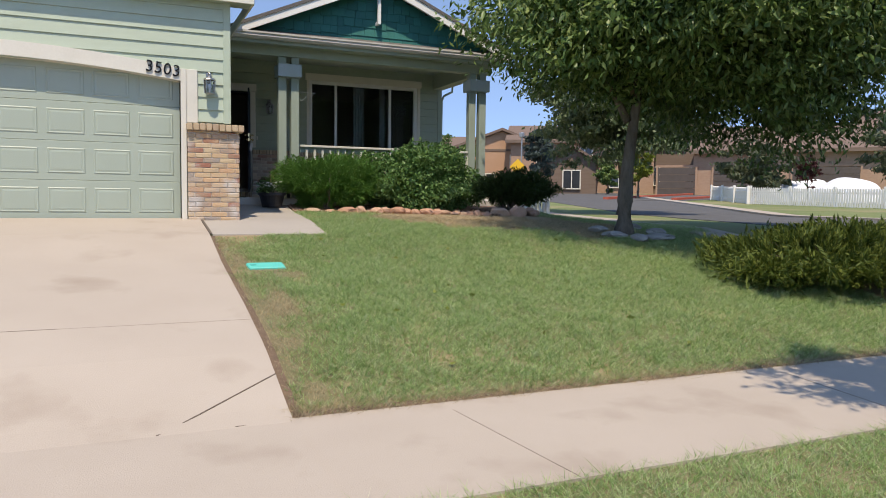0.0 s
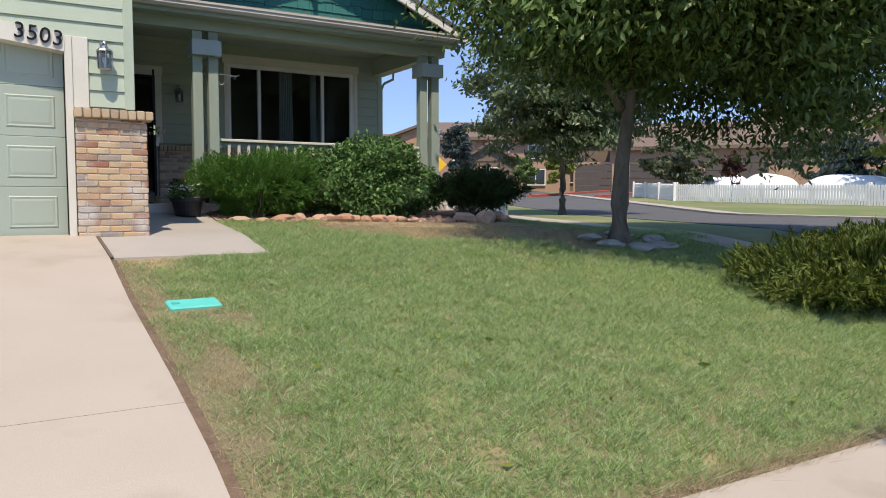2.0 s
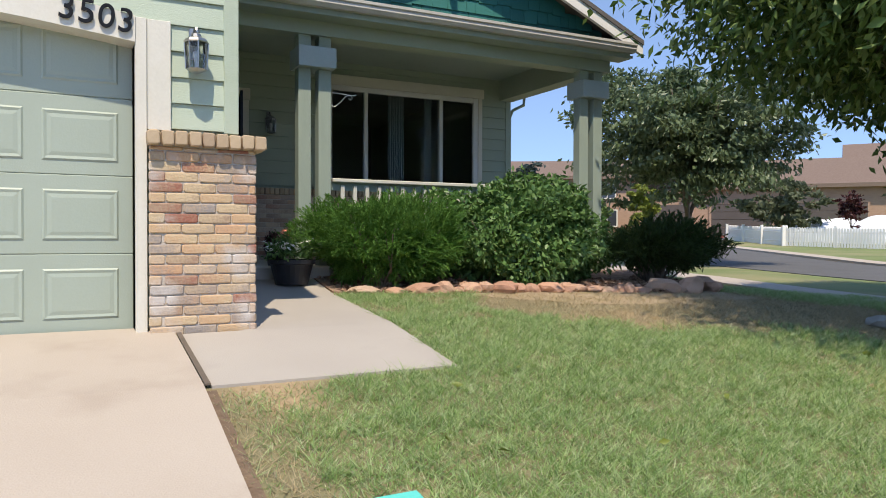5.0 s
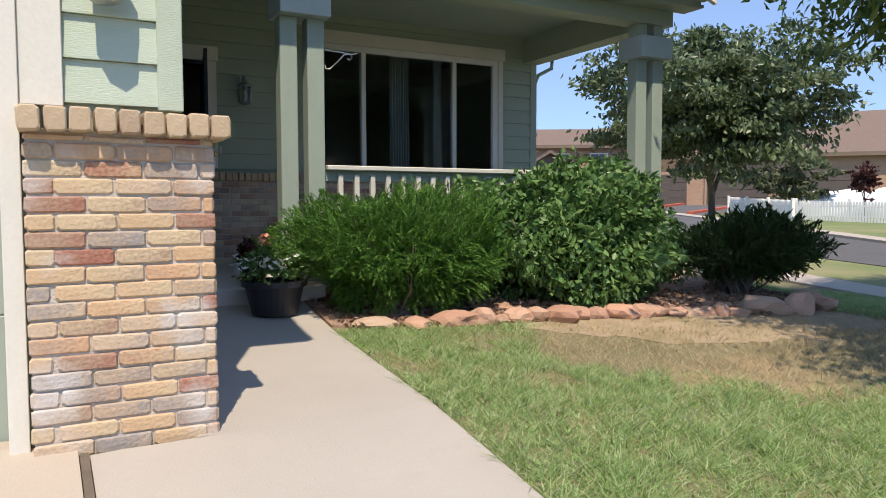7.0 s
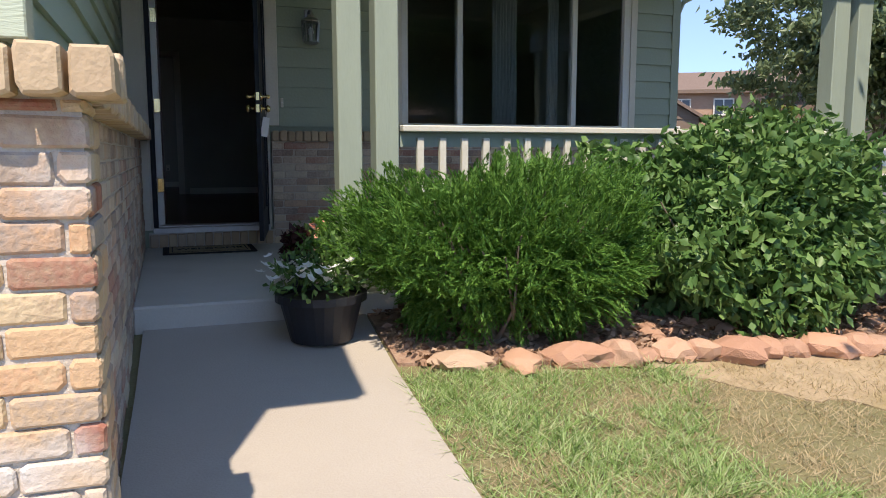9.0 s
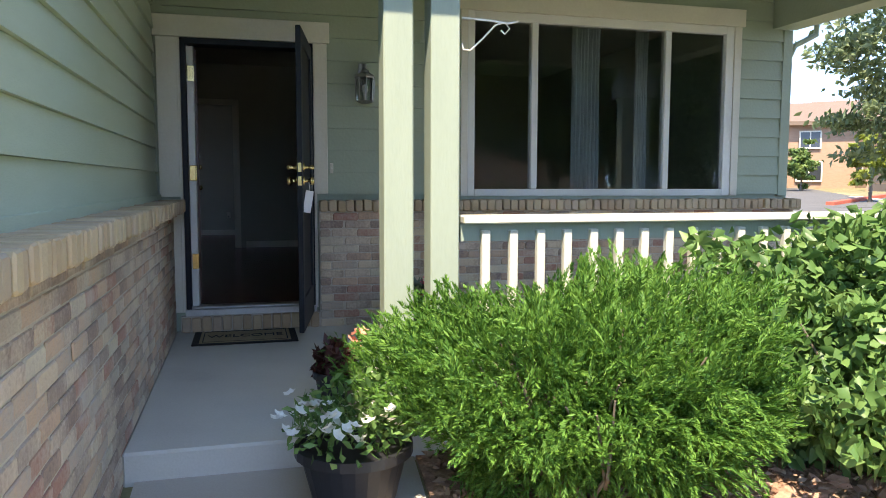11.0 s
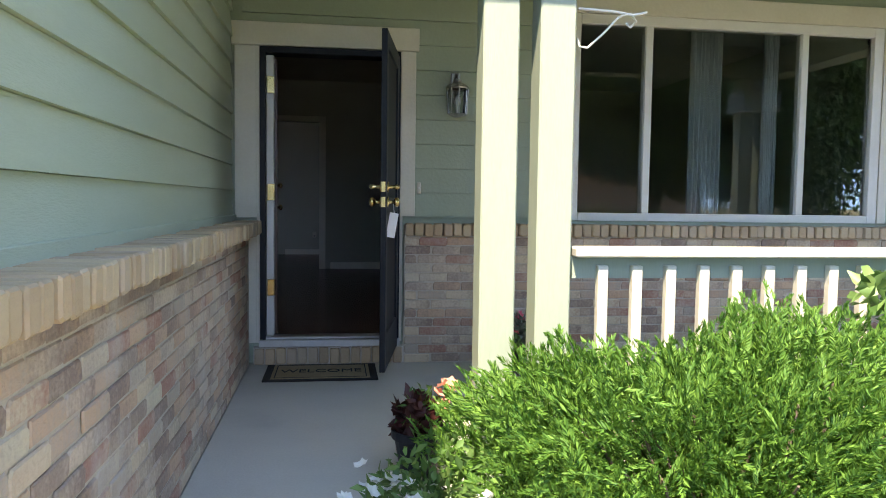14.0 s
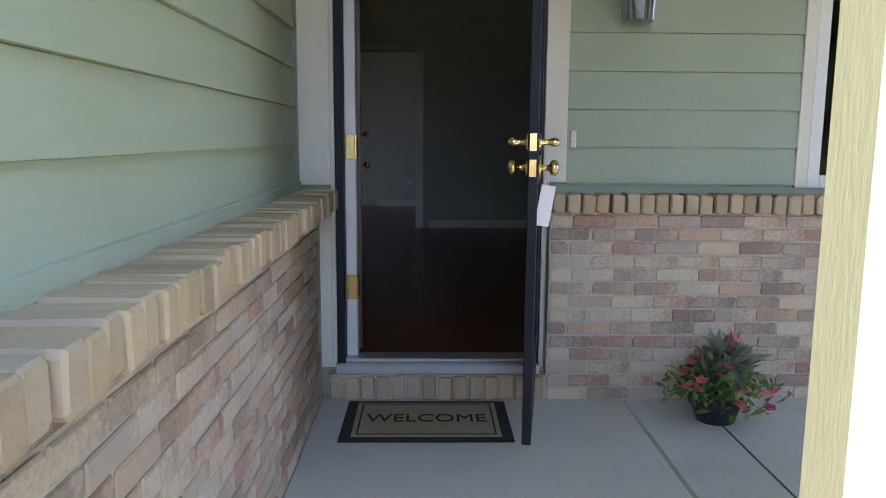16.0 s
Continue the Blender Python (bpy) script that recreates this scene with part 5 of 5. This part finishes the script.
leaves("dusty_foliage", pp, dd + 0.5 * rng.normal(size=pp.shape), 0.08, 0.028, DUSTY, p2, "silvery dusty miller leaves")

lid = thing("valve_box_lid", (1.5, 8.4, G(1.5, 8.4)), "turquoise plastic utility box lid set in the lawn", "box lid")
lm = pose(1.48, 8.25, G(1.48, 8.25) + 0.016, 10, 0, 2)
bm = bmesh.new()
box(bm, -0.2, -0.105, -0.03, 0.2, 0.105, 0.012, bevel=0.012, m=lm)
part("lid", bm, TURQ, lid)
bm = bmesh.new()
box(bm, -0.17, -0.02, 0.012, -0.11, 0.02, 0.016, m=lm)
part("grip", bm, mat("turquoise_dark", [(0.05, 0.36, 0.31), (0.06, 0.4, 0.34)]), lid)

# ---- picket panel beside the porch ----
def picket_run(name, a, b, base_h, height, pitch, label, ww=0.07, with_posts=2.4):
    t = thing(name, (a[0], a[1], G(*a)), label, "fence")
    A, B = Vector(a), Vector(b)
    L = (B - A).length
    d = (B - A) / L
    ang = math.degrees(math.atan2(d.y, d.x))
    bp = prism([(-ww / 2, 0), (ww / 2, 0), (ww / 2, height - ww * 0.6), (0, height), (-ww / 2, height - ww * 0.6)], "y", -0.012, 0.012)
    bmesh.ops.recalc_face_normals(bp, faces=bp.faces)
    me = bpy.data.meshes.new("picket")
    bp.to_mesh(me)
    bp.free()
    n = int(L / pitch)
    for i in range(n + 1):
        p = A + d * (i * pitch)
        ob = link_mesh("picket", me, WHITE, t)
        ob.matrix_basis = pose(p.x, p.y, G(p.x, p.y) + base_h, 0, 0, ang)
    m = max(1, int(L / with_posts))
    for i in range(m + 1):
        p = A + d * (L * i / m)
        g = G(p.x, p.y)
        bm = bmesh.new()
        box(bm, -0.06, 0.01, 0, 0.06, 0.13, height + base_h + 0.08, bevel=0.01, m=pose(p.x, p.y, g, 0, 0, ang))
        part("post", bm, WHITE, t)
        if i < m:
            q = A + d * (L * (i + 1) / m)
            for zz in (0.25, 0.75):
                bm = bmesh.new()
                z0, z1 = g + base_h + height * zz, G(q.x, q.y) + base_h + height * zz
                tube(bm, [(p.x + 0.03, p.y + 0.03, z0), (q.x + 0.03, q.y + 0.03, z1)], 0.04, 0.04, 4)
                part("rail", bm, WHITE, t)
    return t


picket_run("low_fence", (8.02, 14.0), (8.6, 14.0), 0.0, 0.56, 0.095, "short white picket panel beside the planting bed", 0.06)
picket_run("picket_fence", (29.4, 28.5), (29.8, 2.0), 0.04, 0.84, 0.125, "long white picket fence across the side street", 0.085)
picket_run("picket_fence", (29.4, 28.5), (33.6, 35.5), 0.04, 0.84, 0.13, "white picket fence return beside the lane", 0.085)

# ---- neighbours ----
def neighbour(x, y, rz, w, dpt, eave, rise, wallm, label, windows, garage=(), gable_front=True, brick_low=0.0):
    """A gabled house: walls, roof slopes, windows, garage doors. Local x along its front, front at y = 0."""
    g = G(x, y) - 0.2
    t = thing("neighbour_house", (x, y, g), label, "house")
    m = pose(x, y, g, 0, 0, rz)

    def put(nm, bm, mt, par, lb=""):
        bmesh.ops.transform(bm, matrix=m, verts=bm.verts)
        return part(nm, bm, mt, par, lb)
    if gable_front:
        wl = put("wall", prism([(-w / 2, 0), (w / 2, 0), (w / 2, eave), (0, eave + rise), (-w / 2, eave)], "y", 0, dpt), wallm, t)
        for s in (-1, 1):
            k = (w / 2 + 0.5) / (w / 2)
            put("roof", prism([(0, eave + rise + 0.05), (s * w / 2 * k, eave + rise - rise * k + 0.05), (s * w / 2 * k, eave + rise - rise * k + 0.3), (0, eave + rise + 0.3)], "y", -0.5, dpt + 0.5), BROWNROOF, t)
        put("band", boxes((-w / 2 - 0.02, -0.06, eave - 0.1, w / 2 + 0.02, -0.005, eave + 0.1)), BROWNSIDE, t)
    else:
        wl = put("wall", boxes((-w / 2, 0, 0, w / 2, dpt, eave)), wallm, t)
        put("roof", prism([(-0.6, eave - 0.1), (dpt / 2, eave + rise), (dpt + 0.6, eave - 0.1), (dpt + 0.6, eave + 0.15), (dpt / 2, eave + rise + 0.25), (-0.6, eave + 0.15)], "x", -w / 2 - 0.5, w / 2 + 0.5), BROWNROOF, t)
        put("fascia", boxes((-w / 2 - 0.5, -0.68, eave - 0.12, w / 2 + 0.5, -0.605, eave + 0.16)), BROWNSIDE, t)
    if brick_low:
        put("brick_base", boxes((-w / 2 - 0.04, -0.1, 0, w / 2 + 0.04, -0.002, brick_low)), FARBRICK, t)
    for wx, wz_, ww, wh in windows:
        f = put("window", boxes((wx - ww / 2 - 0.1, -0.16, wz_ - 0.1, wx + ww / 2 + 0.1, -0.11, wz_), (wx - ww / 2 - 0.1, -0.16, wz_ + wh, wx + ww / 2 + 0.1, -0.11, wz_ + wh + 0.1), (wx - ww / 2 - 0.1, -0.16, wz_, wx - ww / 2, -0.11, wz_ + wh), (wx + ww / 2, -0.16, wz_, wx + ww / 2 + 0.1, -0.11, wz_ + wh), (wx - 0.04, -0.15, wz_, wx + 0.04, -0.115, wz_ + wh)), CREAM, t)
        put("pane", boxes((wx - ww / 2, -0.135, wz_, wx + ww / 2, -0.118, wz_ + wh)), FAR_GLASS, f)
    for gx, gw, gh in garage:
        f = put("garage_door", boxes(*[(gx - gw / 2, -0.13, 0.2 + gh / 4 * i, gx + gw / 2, -0.105, 0.2 + gh / 4 * (i + 1) - 0.03) for i in range(4)]), GARAGE_BROWN, t)
        put("garage_trim", boxes((gx - gw / 2 - 0.15, -0.14, 0.1, gx - gw / 2, -0.10, gh + 0.4), (gx + gw / 2, -0.14, 0.1, gx + gw / 2 + 0.15, -0.10, gh + 0.4), (gx - gw / 2, -0.14, gh + 0.22, gx + gw / 2, -0.10, gh + 0.4)), FARBRICK, t)
    return t


def polar(px_deg, r):
    """A place at a bearing (degrees right of y) and distance from the start."""
    return r * math.sin(radians(px_deg)), r * math.cos(radians(px_deg))


hx, hy = polar(28.0, 72)
neighbour(hx, hy, -25, 9.5, 14, 4.2, 1.8, PEACH, "peach stucco house with a brown gable roof", [(1.6, 2.6, 1.5, 1.1), (-2.0, 2.9, 0.5, 0.6), (3.4, 0.8, 1.0, 1.2), (-1.5, 0.7, 1.6, 1.2)], brick_low=2.2)
hx, hy = polar(23.8, 84)
neighbour(hx, hy, -25, 16, 10, 4.3, 2.0, BROWNSIDE, "brown two-storey house with a long roof", [(4, 2.6, 1.2, 1.2), (0, 2.6, 1.2, 1.2)], gable_front=False)
hx, hy = polar(34.0, 70)
neighbour(hx, hy, -32, 13, 11, 4.9, 1.8, FARBRICK, "tan brick house with a columned entry", [(3.4, 0.8, 1.6, 1.3), (-3.4, 3.0, 1.3, 1.2), (0.3, 3.2, 1.2, 1.1), (3.4, 3.2, 1.3, 1.1)], gable_front=False)
hx, hy = polar(33.3, 66)
neighbour(hx, hy, -32, 4.2, 6, 2.9, 1.3, BROWNSIDE, "low brown porch wing with a gable", [(0, 0.7, 1.4, 1.5)])
hx, hy = polar(40.5, 72)
neighbour(hx, hy, -40, 8, 9, 5.2, 1.6, BROWNSIDE, "dark brown sided house with white window trim", [(-1.5, 1.0, 0.9, 1.6), (2.2, 1.0, 0.8, 1.6)], gable_front=False)
hx, hy = polar(50.5, 64)
neighbour(hx, hy, -50, 19, 11, 3.7, 2.3, FARBRICK, "long tan brick house with brown garage doors", [(7.6, 1.0, 1.1, 1.2)], garage=((-5.8, 4.2, 2.3), (0.2, 4.6, 2.3), (-10.8, 3, 2.3)), gable_front=False)
hx, hy = polar(58, 75)
neighbour(hx, hy, -55, 15, 11, 5.5, 2.4, PEACH, "peach two-storey house behind trees", [(0, 3.3, 1.4, 1.2), (-4, 3.3, 1.4, 1.2)], gable_front=False)
neighbour(2.0, -24.0, 180, 14, 10, 3.0, 2.2, BROWNSIDE, "brown house across the front street", [(3.5, 0.9, 1.8, 1.3)], garage=((-2.5, 4.8, 2.2),), gable_front=False)
neighbour(19.0, -25.0, 180, 14, 10, 5.2, 2.2, PEACH, "peach house across the front street", [(3.5, 0.9, 1.8, 1.3), (3.5, 3.4, 1.5, 1.2)], garage=((-2.5, 4.8, 2.2),), gable_front=False)
tree("maple_tree", (10, -15, G(10, -15)), 8, (10, -15, 4.8), (3.4, 3.4, 3.0), 9000, (0.3, 0.14), TREE_LEAF, 0.2, "full green maple across the front street", 61)

# trees beyond the side street
for (deg, r, h, rad, mt, lb, sd) in (
        (31.0, 60, 4.6, (1.1, 1.1, 2.6), SPRUCE, "narrow dark conifer between houses", 31),
        (38.2, 50, 2.8, (0.9, 0.9, 1.3), YELLOW_LEAF, "small yellow-green tree by the lane", 32),
        (46.2, 46, 2.6, (2.1, 2.1, 1.5), OLIVE, "grey-green olive tree behind the fence", 33),
        (49.6, 41, 2.3, (0.55, 0.55, 0.9), PLUM, "thin plum-leaved sapling before the fence", 34),
        (57.6, 47, 2.6, (1.7, 1.7, 1.5), SPRUCE, "low blue-green spruce behind the fence", 35),
        (60.8, 43, 4.6, (2.3, 2.3, 2.6), YELLOW_LEAF, "yellow-green tree behind the fence", 36),
        (55.6, 50, 4.2, (2.4, 2.4, 2.2), OLIVE, "grey-green tree behind the fence", 37),
        (24.5, 66, 3.6, (2.0, 2.0, 2.2), TREE_LEAF, "round green tree before a house", 38),
        (36.0, 64, 2.4, (0.9, 0.9, 1.5), TREE_LEAF, "slim young tree before a brick house", 39)):
    x, y = polar(deg, r)
    g = G(x, y)
    tree("garden_tree", (x, y, g), h, (x, y, g + h * 0.72), rad, 3600 if rad[0] > 0.7 else 900, (0.32, 0.16) if rad[0] > 0.7 else (0.2, 0.1), mt, 0.12 if rad[0] > 0.7 else 0.04, lb, sd, limbs=6)
for deg, r, w, lb in ((49.0, 47, 2.3, "white tarpaulin-covered mound behind the fence"), (52.0, 46, 2.0, "white tarpaulin-covered mound behind the fence"), (57.0, 45, 2.6, "white tarpaulin-covered mound behind the fence")):
    x, y = polar(deg, r)
    b = bmesh.new()
    bmesh.ops.create_icosphere(b, subdivisions=4, radius=1)
    for v in b.verts:
        v.co *= 1 + 0.18 * noise.noise(v.co * 1.6 + Vector((deg, 0, 0)))
        v.co = Vector((v.co.x * w, v.co.y * 1.6, max(v.co.z, -0.1) * 1.35))
    bmesh.ops.transform(b, matrix=pose(x, y, G(x, y), 0, 0, -deg), verts=b.verts)
    tagged(part("covered_mound", b, TARP, smooth=True), lb, "tarpaulin")

sx, sy = polar(29.2, 50)
sg = G(sx, sy)
sign = thing("road_sign", (sx, sy, sg), "yellow diamond road sign on a steel post", "road sign")
bm = bmesh.new()
tube(bm, [(sx, sy, sg - 0.1), (sx, sy, sg + 2.6)], 0.035, 0.035, 6)
part("post", bm, STEEL, sign)
bm = bmesh.new()
box(bm, -0.38, -0.015, -0.38, 0.38, 0.015, 0.38, bevel=0.004, m=pose(sx, sy - 0.06, 3.72, 0, 0, -29) @ pose(0, 0, 0, 0, 45, 0))
part("plate", bm, YELLOW, sign, "yellow diamond plate")
lx_, ly_ = polar(29.5, 62)
lamp = thing("street_lamp", (lx_, ly_, G(lx_, ly_)), "grey steel street lamp post on the far lawn", "street lamp")
bm = bmesh.new()
tube(bm, [(lx_, ly_, G(lx_, ly_) - 0.1), (lx_, ly_, G(lx_, ly_) + 4.6)], 0.08, 0.06, 8)
part("pole", bm, STEEL, lamp)
part("head", lathe([(0.06, 0), (0.2, 0.1), (0.24, 0.4), (0.05, 0.5)], 10, (lx_, ly_, G(lx_, ly_) + 4.6)), STEEL, lamp)

# ---- grass ----
def lawn(name, n, xa, xb, ya, yb, height, width, material, label, keep):
    x, y = rng.uniform(xa, xb, n), rng.uniform(ya, yb, n)
    k = keep(x, y)
    x, y = x[k], y[k]
    ob = blades(name, np.stack([x, y, gz(x, y) - 0.004], 1), height * (1 + 0.75 * tuft(x, y))[:, None], width, material)
    return tagged(ob, label, "grass", "", "stuff")


PATCH = np.array([noise.noise(Vector((i * 0.35, j * 0.35, 3.3))) + 0.5 * noise.noise(Vector((i * 1.1, j * 1.1, 9.1))) for j in range(60) for i in range(80)]).reshape(60, 80)


def patch(x, y):
    """Worn-lawn pattern, -1 to 1."""
    return PATCH[np.clip((y * 4 - 8).astype(int), 0, 59), np.clip((x * 6).astype(int), 0, 79)]


TUFT = np.array([noise.noise(Vector((i * 0.31, j * 0.31, 1.7))) + 0.6 * noise.noise(Vector((i * 0.83, j * 0.83, 4.2))) for j in range(200) for i in range(200)]).reshape(200, 200)


def tuft(x, y):
    """Uneven mowing height, -1 to 1."""
    return np.clip(TUFT[(y * 17).astype(int) % 200, (x * 17).astype(int) % 200], -0.9, 1)


def bed_front(x):
    return np.interp(x, [1, 2.6, 2.85, 4.0, 5.2, 6.6, 7.0, 7.6], [12.4, 12.4, 12.4, 12.12, 11.95, 11.4, 11.6, 13.5])


def on_lawn(x, y):
    walk_edge = np.interp(y, [9.55, 9.6, 10.72, 11.9, 13.5], [1.04, 2.53, 2.58, 2.66, 2.76])
    kerb_side = np.interp(y, [4.8, 5.2, 9.67, 17.4], [8.2, 8.3, 9.0, 11.6])
    tub = (np.abs(x - 1.48) < 0.23) & (np.abs(y - 8.24) < 0.15)
    return (x > np.maximum(walk_edge, 1.04)) & (y < np.where(x > 2.7, bed_front(x), 12.5)) & (x < kerb_side) & ~tub & (y > 4.84 + 0.05 * rng.random(len(x))) & (x > 1.04 + 0.06 * rng.random(len(x)))


def dry_zone(x, y):
    d = np.exp(-(((x - 5.3) / 1.6) ** 2 + ((y - 11.35) / 0.95) ** 2)) * 1.7 + np.exp(-(((x - 6.6) / 1.2) ** 2 + ((y - 10.0) / 0.9) ** 2)) * 0.95 + np.exp(-(((x - 1.2) / 0.5) ** 2)) * 0.55
    return d + 0.55 * patch(x, y)


lawn("lawn_grass", 560000, 1.0, 9.4, 4.8, 13.4, 0.042, 0.0075, GRASS, "short mown green lawn grass with worn patches", lambda x, y: on_lawn(x, y) & (dry_zone(x, y) < 0.30 + 0.35 * rng.random(len(x))))
lawn("dry_grass", 260000, 1.0, 9, 4.8, 12.6, 0.03, 0.006, DRY, "dry straw-coloured grass in worn lawn patches", lambda x, y: on_lawn(x, y) & (dry_zone(x, y) > 0.15 + 0.5 * rng.random(len(x))))
lawn("edge_grass", 9000, 1.0, 9, 4.80, 4.95, 0.05, 0.006, DRY, "dry brown grass fringe along the pavement", lambda x, y: x > 1.02)
lawn("verge_grass", 60000, 1.05, 7, 1.1, 3.42, 0.05, 0.0065, GRASS, "green verge grass beside the pavement", lambda x, y: x < 40)
fall = rng.uniform([1.5, 5.0], [6, 9.5], (26, 2))
tagged(leaves("fallen_leaf_litter", np.stack([fall[:, 0], fall[:, 1], gz(fall[:, 0], fall[:, 1]) + 0.04], 1), rng.normal(size=(26, 3)) * np.array([1, 1, 0.2]), 0.07, 0.04, YELLOW_LEAF), "pale fallen leaves scattered on the lawn", "leaves", "", "stuff")
